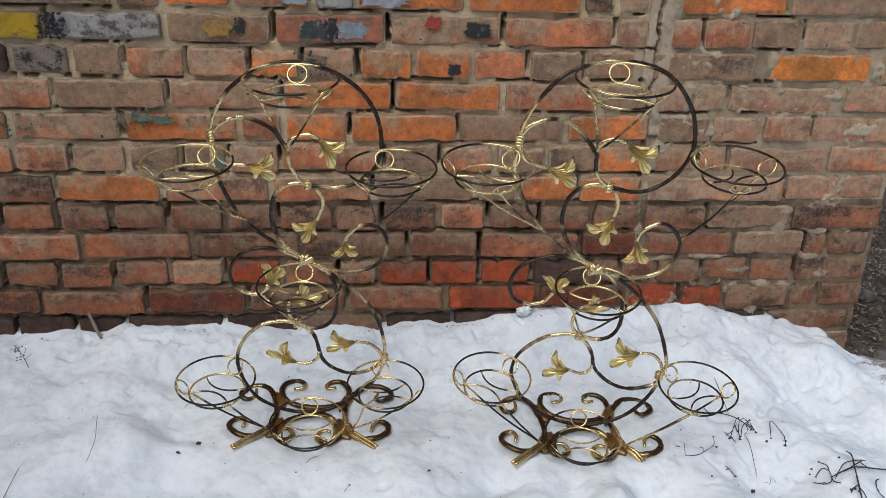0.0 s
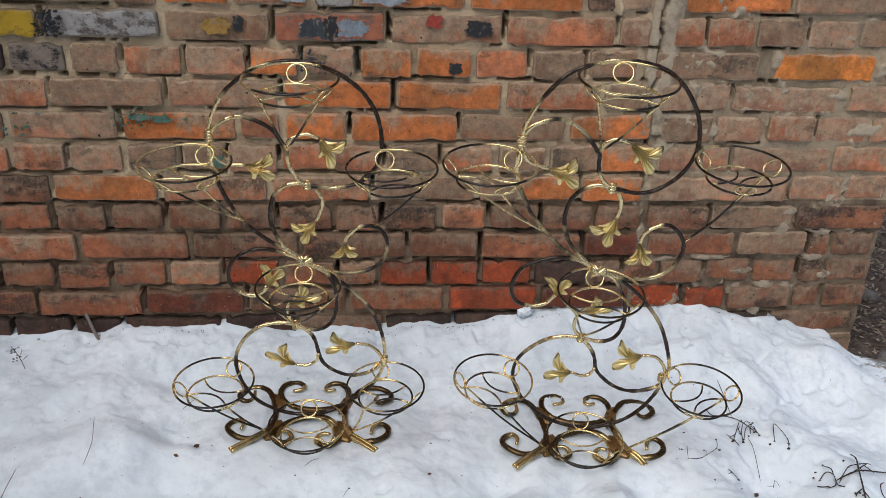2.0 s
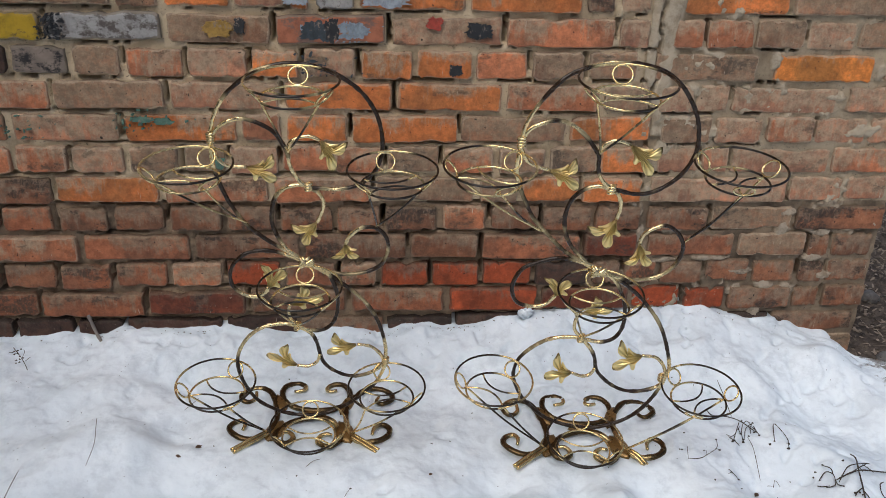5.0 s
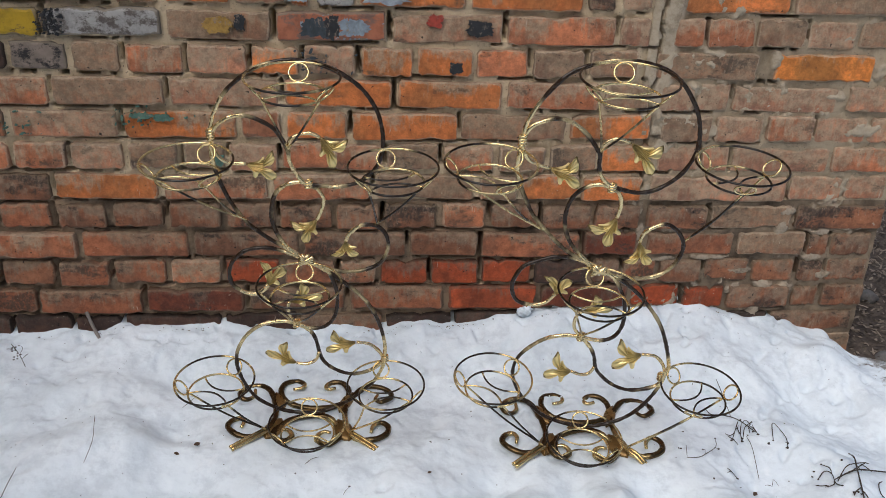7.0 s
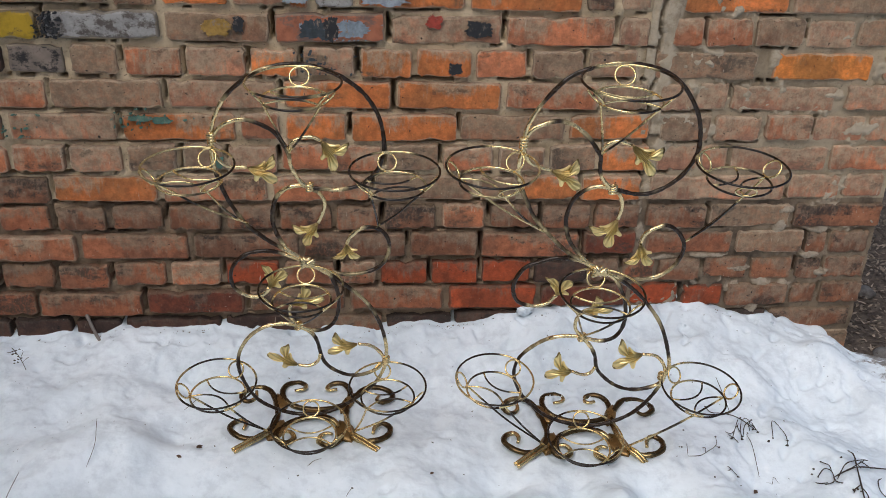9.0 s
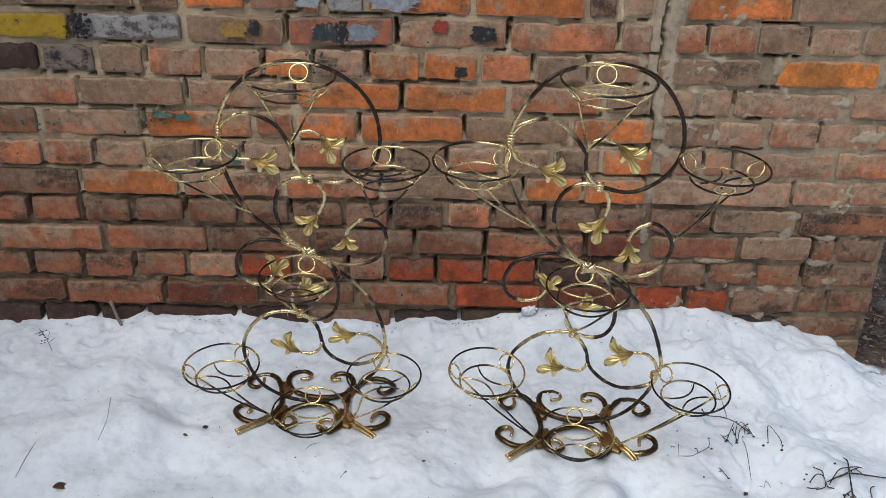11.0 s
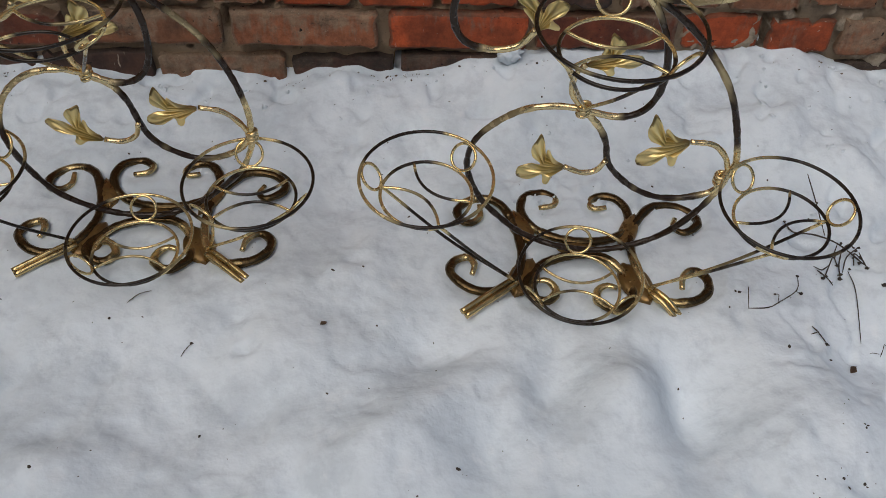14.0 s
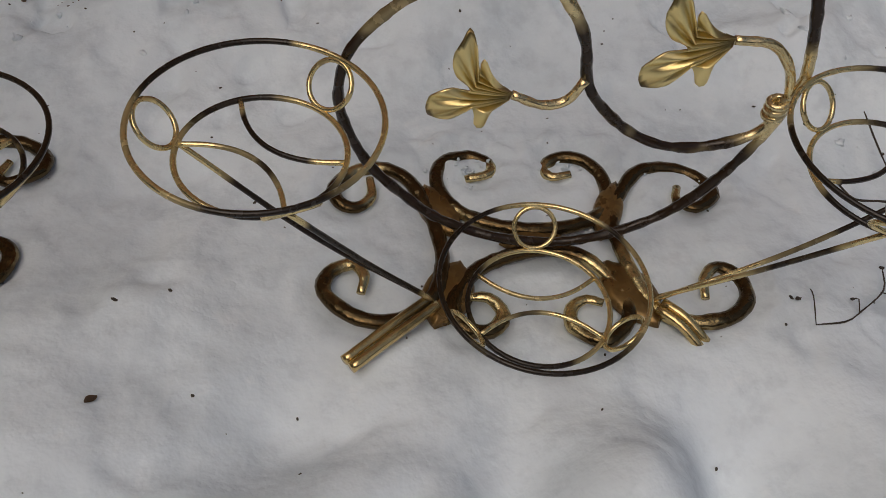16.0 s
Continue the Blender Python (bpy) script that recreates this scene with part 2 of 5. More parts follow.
def patina(name, gold, dark, shift, rough, spots=7, dents=0.0022, under=0.0, hammer=0.0):
    """Black paint with gold patina brushed over it; the vertex value says where the brush went."""
    m = Mat(name, rough)
    at = m.nt.nodes.new("ShaderNodeAttribute")
    at.attribute_name = "gold"
    brush = m.math("ADD", m.math("MULTIPLY", at.outputs["Fac"], 0.75), m.step(m.noise(spots, 4, 0.55), 0.28, 0.72, -0.22, 0.46))
    fac = m.step(brush, 0.42 - shift, 0.68 - shift)
    fine = m.step(m.noise(150, 4, 0.7), 0.3, 0.7, 0.9, 1.0)
    fac = m.math("MULTIPLY", fac, fine)
    m.color(m.mix(fac, dark, m.mix(m.noise(40, 4), gold, tuple(v * 0.8 for v in gold))))
    m.set("Metallic", m.math("MAXIMUM", m.math("MULTIPLY", fac, 0.92), under))
    m.set("Roughness", m.step(m.noise(70, 4), 0.3, 0.7, rough - 0.06, rough + 0.12))
    m.set("Specular IOR Level", 0.38)
    m.bump(m.noise(75, 3, 0.5), 0.7, dents)
    if hammer:
        m.bump(m.voronoi(hammer), 0.7, 0.006)
    return m.m


ROD = patina("black_and_gold_rod", (0.93, 0.755, 0.41), (0.026, 0.015, 0.008), 0.08, 0.2, 6, 0.0015, hammer=40)
WIRE = patina("black_and_gold_wire", (0.92, 0.745, 0.375), (0.018, 0.012, 0.007), 0.08, 0.19, 6, 0.0008)
BASE_BAR = patina("bronze_bar", (0.74, 0.585, 0.29), (0.105, 0.07, 0.031), -0.05, 0.16, 14, 0.003, 0.85)
FOOT = patina("bronze_foot", (0.76, 0.58, 0.27), (0.11, 0.07, 0.028), -0.02, 0.13, 12, 0.0012, 0.85)
PLATE = patina("brown_bronze_plate", (0.33, 0.205, 0.075), (0.19, 0.112, 0.04), -0.05, 0.3, 24, 0.002, 0.55)
leaf_m = Mat("gold_leaf_metal", 0.36, 1.0)
leaf_at = leaf_m.nt.nodes.new("ShaderNodeAttribute")
leaf_at.attribute_name = "gold"
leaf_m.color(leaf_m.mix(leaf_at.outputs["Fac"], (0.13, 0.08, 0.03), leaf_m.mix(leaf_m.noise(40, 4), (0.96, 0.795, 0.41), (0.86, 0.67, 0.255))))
leaf_m.bump(leaf_m.noise(120, 3), 0.25, 0.001)
LEAF = leaf_m.m


def paint_material(name, c, rough=0.6):
    m = Mat(name, rough)
    worn = m.mix(m.step(m.noise(60, 6, 0.7), 0.35, 0.7), c, tuple(v * 0.55 for v in c))
    m.color(m.mix(m.step(m.noise(52, 8, 0.8, (1.2, 1, 0.8)), 0.56, 0.62), worn, (0.26, 0.2, 0.15)))
    m.bump(m.noise(90, 6, 0.75), 0.8, 0.003)
    return m.m


# ---- building blocks ----
def part(name, bm, material, parent=None, label="", smooth=True):
    """Link a bmesh as one mesh object, under a thing or a part."""
    me = bpy.data.meshes.new(name)
    bm.normal_update()
    bm.to_mesh(me)
    bm.free()
    me.materials.append(material)
    if smooth:
        me.shade_smooth()
    ob = new(name, me)
    if parent is not None:
        ob.parent = parent
    if label:
        tagged(ob, label)
    return ob


def spline(pts, step=0.006, closed=False):
    """A smooth line through a few points, evenly stepped."""
    pts = [Vector(p) for p in pts]
    n = len(pts)
    out = []
    for i in range(n if closed else n - 1):
        if closed:
            a, b, c, d = pts[i - 1], pts[i], pts[(i + 1) % n], pts[(i + 2) % n]
        else:
            b, c = pts[i], pts[i + 1]
            a = pts[i - 1] if i else 2 * b - c
            d = pts[i + 2] if i + 2 < n else 2 * c - b
        k = max(2, int((c - b).length / step))
        for j in range(k):
            t = j / k
            out.append(0.5 * ((2 * b) + (c - a) * t + (2 * a - 5 * b + 4 * c - d) * t * t + (3 * b - a - 3 * c + d) * t ** 3))
    if not closed:
        out.append(pts[-1])
    return out


def tube(bm, pts, r, sides=8, closed=False, wob=0.06, flat=1.0, taper=0.0, ends_gold=0.055, lift=0.0):
    """A hammered rod along pts; the vertex value gold is high near its joints."""
    layer = bm.verts.layers.float.get("gold") or bm.verts.layers.float.new("gold")
    n = len(pts)
    length = [0.0]
    for a, b in zip(pts, pts[1:]):
        length.append(length[-1] + (b - a).length)
    total = length[-1]
    rings = []
    tangent = (pts[1] - pts[0]).normalized()
    normal = tangent.cross(Vector((0.3, 1, 0.2))).normalized()
    for i, p in enumerate(pts):
        if closed:
            t = (pts[(i + 1) % n] - pts[i - 1]).normalized()
        else:
            t = (pts[min(i + 1, n - 1)] - pts[max(i - 1, 0)]).normalized()
        normal = (normal - t * normal.dot(t)).normalized()
        side = t.cross(normal)
        rr = r * (1 + wob * noise.noise(p * 95) + 0.6 * wob * noise.noise(p * 240))
        if taper and not closed:
            rr *= 1 - taper * max(0, abs(length[i] / total - 0.5) - 0.38) / 0.12
        d = min(length[i], total - length[i]) if not closed else length[i] if length[i] < total / 2 else total - length[i]
        g = lift + math.exp(-((d / ends_gold) ** 2)) * 0.85 + 0.2 + 0.5 * noise.noise(p * 9 + Vector((3, 7, 1)))
        ring = []
        for k in range(sides):
            a = 2 * math.pi * k / sides
            off = normal * math.cos(a) * rr + side * math.sin(a) * rr
            if flat != 1.0:
                off.z *= flat
            v = bm.verts.new(p + off)
            v[layer] = max(0.0, min(1.0, g))
            ring.append(v)
        rings.append(ring)
    last = n if closed else n - 1
    for i in range(last):
        a, b = rings[i], rings[(i + 1) % n]
        shift = 0
        if closed and i == n - 1:
            shift = min(range(sides), key=lambda s: (a[0].co - b[s].co).length)
        for k in range(sides):
            bm.faces.new((a[k], a[(k + 1) % sides], b[(k + 1 + shift) % sides], b[(k + shift) % sides]))
    if not closed:
        bm.faces.new(list(reversed(rings[0])))
        bm.faces.new(rings[-1])


def circle(c, r, ax, ay, n=48):
    c, ax, ay = Vector(c), Vector(ax).normalized(), Vector(ay).normalized()
    return [c + ax * (r * math.cos(2 * math.pi * k / n)) + ay * (r * math.sin(2 * math.pi * k / n)) for k in range(n)]


def hashed(*v):
    """A repeatable number from 0 to 1 for some whole numbers."""
    x = math.sin(sum(a * b for a, b in zip(v, (12.9898, 78.233, 37.719, 9.131)))) * 43758.5453
    return x - math.floor(x)


# ---- ground and snow ----
# the four C-scrolls of a stand's base, seen from above
SCROLL_WEST = [(-0.156, -0.031), (-0.152, -0.014), (-0.161, 0.001), (-0.181, -0.006), (-0.186, -0.029), (-0.164, -0.054), (-0.137, -0.060), (-0.112, -0.052), (-0.094, -0.036), (-0.085, -0.008), (-0.083, 0.020), (-0.089, 0.055), (-0.104, 0.095), (-0.127, 0.115), (-0.154, 0.113), (-0.173, 0.092), (-0.169, 0.071), (-0.154, 0.067), (-0.140, 0.080), (-0.140, 0.101)]
SCROLL_NORTH = [(-0.050, 0.100), (-0.027, 0.104), (-0.025, 0.120), (-0.043, 0.132), (-0.069, 0.122), (-0.078, 0.094), (-0.066, 0.063), (-0.036, 0.041), (0.004, 0.029), (0.046, 0.034), (0.076, 0.056), (0.083, 0.092), (0.068, 0.118), (0.044, 0.124), (0.028, 0.112), (0.034, 0.098), (0.052, 0.100)]
SCROLL_EAST = [(0.137, -0.056), (0.142, -0.036), (0.159, -0.022), (0.176, -0.035), (0.172, -0.062), (0.147, -0.079), (0.112, -0.077), (0.090, -0.060), (0.080, -0.028), (0.076, 0.010), (0.079, 0.045), (0.094, 0.072), (0.122, 0.101), (0.158, 0.103), (0.182, 0.086), (0.183, 0.063), (0.160, 0.047), (0.147, 0.060), (0.153, 0.078)]
SCROLL_SOUTH = [(-0.069, -0.041), (-0.050, -0.044), (-0.040, -0.061), (-0.053, -0.075), (-0.073, -0.072), (-0.082, -0.052), (-0.069, -0.026), (-0.046, -0.006), (-0.001, 0.005), (0.039, -0.003), (0.062, -0.034), (0.066, -0.069), (0.040, -0.093), (0.017, -0.077), (0.019, -0.057), (0.033, -0.050), (0.046, -0.056)]
LEFT_AT, RIGHT_AT = (-0.305, 1.810, -0.088), (0.315, 1.743, -0.094)
GROOVES = {}
for scroll in (SCROLL_WEST, SCROLL_NORTH, SCROLL_EAST, SCROLL_SOUTH):
    for at in (LEFT_AT, RIGHT_AT):
        for p in spline([(at[0] + u, at[1] + v, 0) for u, v in scroll], 0.006):
            GROOVES.setdefault((math.floor(p.x / 0.03), math.floor(p.y / 0.03)), []).append((p.x, p.y))


def groove(x, y):
    """The melted dip along the bars that lie on the snow."""
    cx, cy = math.floor(x / 0.03), math.floor(y / 0.03)
    near = [(px - x) ** 2 + (py - y) ** 2 for i in (-1, 0, 1) for j in (-1, 0, 1) for px, py in GROOVES.get((cx + i, cy + j), ())]
    if not near:
        return 0.0
    d = min(near) ** 0.5
    return 0.0022 * math.exp(-(((d - 0.024) / 0.009) ** 2)) - 0.0042 * math.exp(-((d / 0.013) ** 2))


WALL_Y = 2.13
SNOW_AT_WALL = ((-1.6, -0.04), (-1.08, -0.037), (-0.69, -0.003), (-0.47, -0.018), (-0.22, -0.018), (0.05, -0.013), (0.29, 0.019), (0.66, 0.031), (0.9, -0.014), (1.05, -0.039), (1.14, -0.075), (1.3, -0.13), (2.0, -0.2))
# hollows and humps: x, y, radius across, radius along, height
DENTS = (
    (0.26, 1.56, 0.035, 0.12, -0.012), (0.44, 1.53, 0.06, 0.09, -0.016), (0.10, 1.60, 0.06, 0.05, -0.012), (0.35, 1.52, 0.05, 0.05, 0.012),
    (-0.55, 1.62, 0.12, 0.07, -0.014), (-0.75, 1.72, 0.14, 0.08, 0.014), (-0.82, 1.9, 0.12, 0.07, 0.012), (-0.62, 1.95, 0.1, 0.05, -0.01),
    (0.02, 1.86, 0.08, 0.06, -0.008), (0.75, 1.92, 0.11, 0.07, 0.016), (0.92, 1.83, 0.09, 0.08, -0.014), (0.62, 1.98, 0.1, 0.05, 0.012),
    (0.98, 1.97, 0.07, 0.05, 0.02), (1.03, 1.72, 0.1, 0.08, -0.012), (0.05, 1.44, 0.09, 0.07, 0.012), (-0.2, 1.5, 0.12, 0.06, -0.01),
    (-0.33, 1.42, 0.1, 0.08, 0.012), (-0.02, 1.72, 0.07, 0.05, 0.009), (-0.62, 1.78, 0.06, 0.05, -0.012), (0.58, 1.47, 0.08, 0.07, 0.01),
    (-0.159, 1.637, 0.016, 0.010, -0.004), (-0.139, 1.585, 0.016, 0.008, -0.004), (-0.439, 1.431, 0.02, 0.012, -0.004), (-0.053, 1.371, 0.012, 0.03, -0.004), (-0.005, 1.734, 0.016, 0.012, -0.005), (-0.55, 1.744, 0.015, 0.015, -0.005), (0.926, 1.904, 0.022, 0.014, -0.007), (0.866, 1.878, 0.022, 0.012, -0.006), (0.99, 1.86, 0.02, 0.014, -0.007),
    (0.424, 1.515, 0.026, 0.07, -0.008), (0.36, 1.55, 0.04, 0.05, 0.006), (0.17, 1.45, 0.05, 0.06, -0.012), (0.72, 1.6, 0.09, 0.06, -0.01),
)


def snow_height(x, y):
    if y >= 1.2:
        z = -0.096 + 0.115 * (y - 1.70)
    else:
        z = -0.1535 - 0.06 * (1 - math.exp(-(1.2 - y)))
    k = 0
    while k < len(SNOW_AT_WALL) - 2 and x > SNOW_AT_WALL[k + 1][0]:
        k += 1
    (x0, z0), (x1, z1) = SNOW_AT_WALL[k], SNOW_AT_WALL[k + 1]
    t = max(0.0, min(1.0, (x - x0) / (x1 - x0)))
    at_wall = z0 + (z1 - z0) * t * t * (3 - 2 * t)
    plain = -0.096 + 0.115 * (2.12 - 1.70)
    near = math.exp(-((max(0.0, 2.12 - y) / 0.125) ** 2)) if y < 2.12 else 1.0
    z += (at_wall - plain) * near
    if -2.5 < x < 2.5 and 0.8 < y < 2.4:
        p = Vector((x, y, 0))
        near_r = math.exp(-(((x - 0.31) / 0.24) ** 4) - (((y - 1.76) / 0.17) ** 4))
        near_l = math.exp(-(((x + 0.305) / 0.24) ** 4) - (((y - 1.82) / 0.17) ** 4))
        quiet = 1.0 - 0.93 * near_r - 0.93 * near_l
        z += near_r * (0.004 * (y - 1.77) - 0.0035) + near_l * (-0.030 * (y - 1.81) - 0.0035)
        z += quiet * (0.026 * noise.noise(p * 5.0) + 0.013 * noise.noise(p * 11) + 0.0045 * noise.noise(p * 27)) + 0.0013 * noise.noise(p * 70)
        rear = math.exp(-(((x - 0.31) / 0.2) ** 4) - (((y - 1.87) / 0.045) ** 4))
        z += rear * (0.004 + 0.006 * noise.noise(p * 38) + 0.004 * noise.noise(p * 90))
        pits = noise.noise(p * 24 + Vector((5, 1, 2))) - 0.22
        if pits > 0:
            z -= quiet * min(0.008, 0.045 * pits) * max(0.4, min(1.0, 0.4 + 3.0 * max(x - 0.45, y - 1.85)))
        ridge = 1 - abs(noise.noise(p * 8.5 + Vector((1, 7, 3))))
        z += quiet * (0.002 + 0.003 * max(0.0, min(1.0, 3 * max(x - 0.5, y - 1.75)))) * (ridge ** 4 - 0.35) * max(0.0, 0.55 + noise.noise(p * 2.3))
        crust = max(0.0, min(1.0, 2.2 * noise.noise(p * 3.1 + Vector((9, 2, 0))) + 0.35)) * max(0.0, quiet) * max(0.25, min(1.0, 0.25 + 3.0 * max(x - 0.4, y - 1.8)))
        if crust > 0:
            z += crust * (0.009 * max(0.0, noise.noise(p * 17)) - 0.007 * max(0.0, noise.noise(p * 21 + Vector((4, 4, 0))) - 0.1) + 0.003 * abs(noise.noise(p * 48)))
        z += 0.004 * noise.noise(p * 30) * near + groove(x, y) * (1 + 0.8 * noise.noise(p * 55))
        for dx, dy, rx, ry, h in DENTS:
            q = ((x - dx) / rx) ** 2 + ((y - dy) / ry) ** 2
            if q < 6:
                z += 2.6 * h * quiet * math.exp(-q)
    # the snow ends beyond the wall's corner
    edge = (x - 1.13) * 0.95 + (y - 2.06) * 0.8 + 0.03 * noise.noise(Vector((x * 9, y * 9, 4)))
    if edge > 0 and y > 1.0:
        z -= min(0.2, edge * 0.9)
    return z


def lines(parts_):
    out = []
    for a, b, step in parts_:
        k = max(1, round((b - a) / step))
        out += [a + (b - a) * i / k for i in range(k)]
    return out + [parts_[-1][1]]


def sheet(name, xs, ys, height, material):
    nx = len(xs)
    verts = [(x, y, height(x, y)) for y in ys for x in xs]
    faces = [(j * nx + i, j * nx + i + 1, (j + 1) * nx + i + 1, (j + 1) * nx + i) for j in range(len(ys) - 1) for i in range(nx - 1)]
    me = bpy.data.meshes.new(name)
    me.from_pydata(verts, [], faces)
    me.materials.append(material)
    me.shade_smooth()
    return new(name, me)


far = [(-400, -40, 90), (-40, -6, 8.5), (-6, -1.6, 0.6)]
xs = lines(far + [(-1.6, -1.15, 0.0065), (-1.15, 1.2, 0.0045), (1.2, 1.5, 0.0065), (1.5, 6, 0.6), (6, 40, 8.5), (40, 400, 90)])
ys = lines([(-400, -40, 90), (-40, -4, 9), (-4, 1.1, 0.4), (1.1, 1.3, 0.0065), (1.3, 2.2, 0.0045)])
snow = sheet("snow", xs, ys, snow_height, SNOW)
tagged(snow, "trodden white snow banked against the brick wall", "snow", kind="structure")


def soil_height(x, y):
    return -0.135 + (0.02 * noise.noise(Vector((x * 4, y * 4, 2))) + 0.008 * noise.noise(Vector((x * 17, y * 17, 2))) if abs(x) < 6 and abs(y) < 8 else 0) - (0.25 if y < 1.98 else 0) + 0.0 * x


ground = sheet("ground", lines([(-400, -4, 80), (-4, 1.0, 1.0), (1.0, 2.6, 0.03), (2.6, 8, 0.5), (8, 400, 80)]), lines([(-400, 1.2, 80), (1.2, 3.6, 0.03), (3.6, 10, 0.6), (10, 400, 80)]), soil_height, SOIL)
tagged(ground, "dark bare soil with leaf litter beside the wall", "ground", kind="structure")


# ---- plain walls added out of view, to darken reflections and block sky light ----
shade_wall_m = Mat("shade_wall_dark", 0.95)
shade_wall_m.color(shade_wall_m.mix(shade_wall_m.noise(3, 5), (0.062, 0.064, 0.066), (0.105, 0.108, 0.112)))
# the west one is set close in to dim the left side
for name, cx, cy, sx, sy in (("shade_wall_south", 0, -5.0, 14, 0.3), ("shade_wall_west", -2.9, -1.5, 0.3, 7.0), ("shade_wall_east", 7.0, -1.5, 0.3, 7.0)):
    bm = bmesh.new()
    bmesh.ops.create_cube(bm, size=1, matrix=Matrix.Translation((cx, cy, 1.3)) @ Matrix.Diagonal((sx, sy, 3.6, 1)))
    tagged(part(name, bm, shade_wall_m.m, smooth=False), "plain dark wall added out of view to shape the light", "wall", kind="structure")

# ---- brick wall ----
wall = new("wall_north", None)
tagged(wall, "old weathered red brick wall with uneven lime mortar joints", "wall", kind="structure")
WALL_END = 1.165

bm = bmesh.new()
bmesh.ops.create_cube(bm, size=1, matrix=Matrix.Translation((-1.7175, WALL_Y + 0.26, 0.95)) @ Matrix.Diagonal((5.755, 0.32, 2.7, 1)))
part("wall_core", bm, MORTAR_LOW, wall, smooth=False)

# courses from the top: height of the upper joint, then runs of bricks: a letter for the kind of each, and the joints between
COURSES = []


def course(top, runs):
    COURSES.append((top, runs))


course(0.863, [("gopowoodp", [-0.727, -0.624, -0.470, -0.352, -0.294, -0.196, 0.055, 0.318, 0.396, 0.482]), ("og", [0.548, 0.804, 1.138])])
course(0.786, [("ywgbprp", [-1.132, -0.882, -0.622, -0.384, -0.125, 0.140, 0.401, 0.486]), ("rrgpg", [0.529, 0.611, 0.730, 0.854, 0.981, 1.153])])
course(0.709, [("ksgrpopoorgg", [-1.088, -0.969, -0.837, -0.720, -0.583, -0.441, -0.324, -0.195, -0.064, 0.072, 0.203, 0.336, 0.466]), ("g", [0.496, 0.754]), ("f", [0.787, 1.043]), ("p", [1.062, 1.191])])
course(0.632, [("rgpoorg", [-1.129, -0.889, -0.633, -0.372, -0.111, 0.149, 0.379, 0.504]), ("ppp", [0.517, 0.608, 0.698, 0.969]), ("p", [0.987, 1.200])])
course(0.555, [("dporoogo", [-1.245, -0.996, -0.743, -0.474, -0.371, -0.217, 0.043, 0.306, 0.517]), ("gprpp", [0.529, 0.665, 0.797, 0.924, 1.061, 1.223])])
course(0.478, [("rrpggprrgrggo", [-1.129, -0.998, -0.871, -0.741, -0.615, -0.506, -0.383, -0.259, -0.134, 0.001, 0.136, 0.263, 0.388, 0.524]), ("pppr", [0.534, 0.647, 0.724, 0.983, 1.275])])
course(0.401, [("dorrggoo", [-1.176, -0.920, -0.670, -0.409, -0.163, 0.093, 0.199, 0.351, 0.513]), ("ppp", [0.523, 0.889, 1.034, 1.155])])
# from here down mostly darker kinds, near black in the last course
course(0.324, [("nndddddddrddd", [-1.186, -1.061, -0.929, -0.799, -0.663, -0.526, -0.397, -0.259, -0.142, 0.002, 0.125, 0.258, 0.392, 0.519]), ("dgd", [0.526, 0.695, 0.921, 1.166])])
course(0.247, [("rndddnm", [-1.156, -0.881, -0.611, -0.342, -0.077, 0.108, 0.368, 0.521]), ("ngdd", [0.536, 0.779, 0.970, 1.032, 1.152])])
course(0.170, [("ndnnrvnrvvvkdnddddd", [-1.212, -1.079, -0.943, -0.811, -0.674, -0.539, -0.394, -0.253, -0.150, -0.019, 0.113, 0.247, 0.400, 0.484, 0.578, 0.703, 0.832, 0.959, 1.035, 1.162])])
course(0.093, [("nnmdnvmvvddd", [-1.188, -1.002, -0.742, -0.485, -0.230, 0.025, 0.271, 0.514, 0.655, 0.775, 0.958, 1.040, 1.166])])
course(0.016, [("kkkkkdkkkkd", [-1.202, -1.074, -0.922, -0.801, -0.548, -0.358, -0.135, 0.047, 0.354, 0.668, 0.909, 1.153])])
LOW_TOP = 0.330


# mortar smeared over the brick faces: x, z, half width, half height
SMEARS = (
    (0.83, 0.05, 0.05, 0.035), (0.86, 0.015, 0.06, 0.03), (0.945, 0.215, 0.06, 0.03), (0.99, 0.17, 0.05, 0.02), (0.90, 0.25, 0.03, 0.04), (0.80, 0.13, 0.05, 0.012),
    (0.80, 0.075, 0.03, 0.03), (0.87, 0.085, 0.035, 0.03), (0.91, 0.19, 0.025, 0.05), (1.0, 0.245, 0.05, 0.02), (0.72, 0.17, 0.06, 0.010), (0.60, 0.165, 0.05, 0.010), (0.94, 0.075, 0.03, 0.03), (1.03, 0.12, 0.04, 0.02), (0.90, 0.30, 0.05, 0.02), (0.57, 0.545, 0.06, 0.04), (0.655, 0.515, 0.04, 0.03), (0.60, 0.62, 0.035, 0.03),
    (0.795, 0.685, 0.022, 0.035), (1.09, 0.66, 0.055, 0.045), (1.07, 0.52, 0.06, 0.03), (0.64, 0.70, 0.04, 0.014), (0.545, 0.47, 0.03, 0.03), (0.74, 0.565, 0.05, 0.012),
    (0.535, 0.36, 0.03, 0.03), (0.60, 0.25, 0.04, 0.02), (0.68, 0.745, 0.03, 0.02), (0.96, 0.60, 0.05, 0.014), (0.52, 0.24, 0.02, 0.03), (0.40, 0.785, 0.014, 0.03),
    (-0.40, 0.10, 0.03, 0.02), (-0.02, 0.11, 0.05, 0.014), (-0.14, 0.085, 0.04, 0.012), (-0.62, 0.325, 0.012, 0.03), (0.33, 0.665, 0.012, 0.03), (-0.95, 0.125, 0.03, 0.012),
)


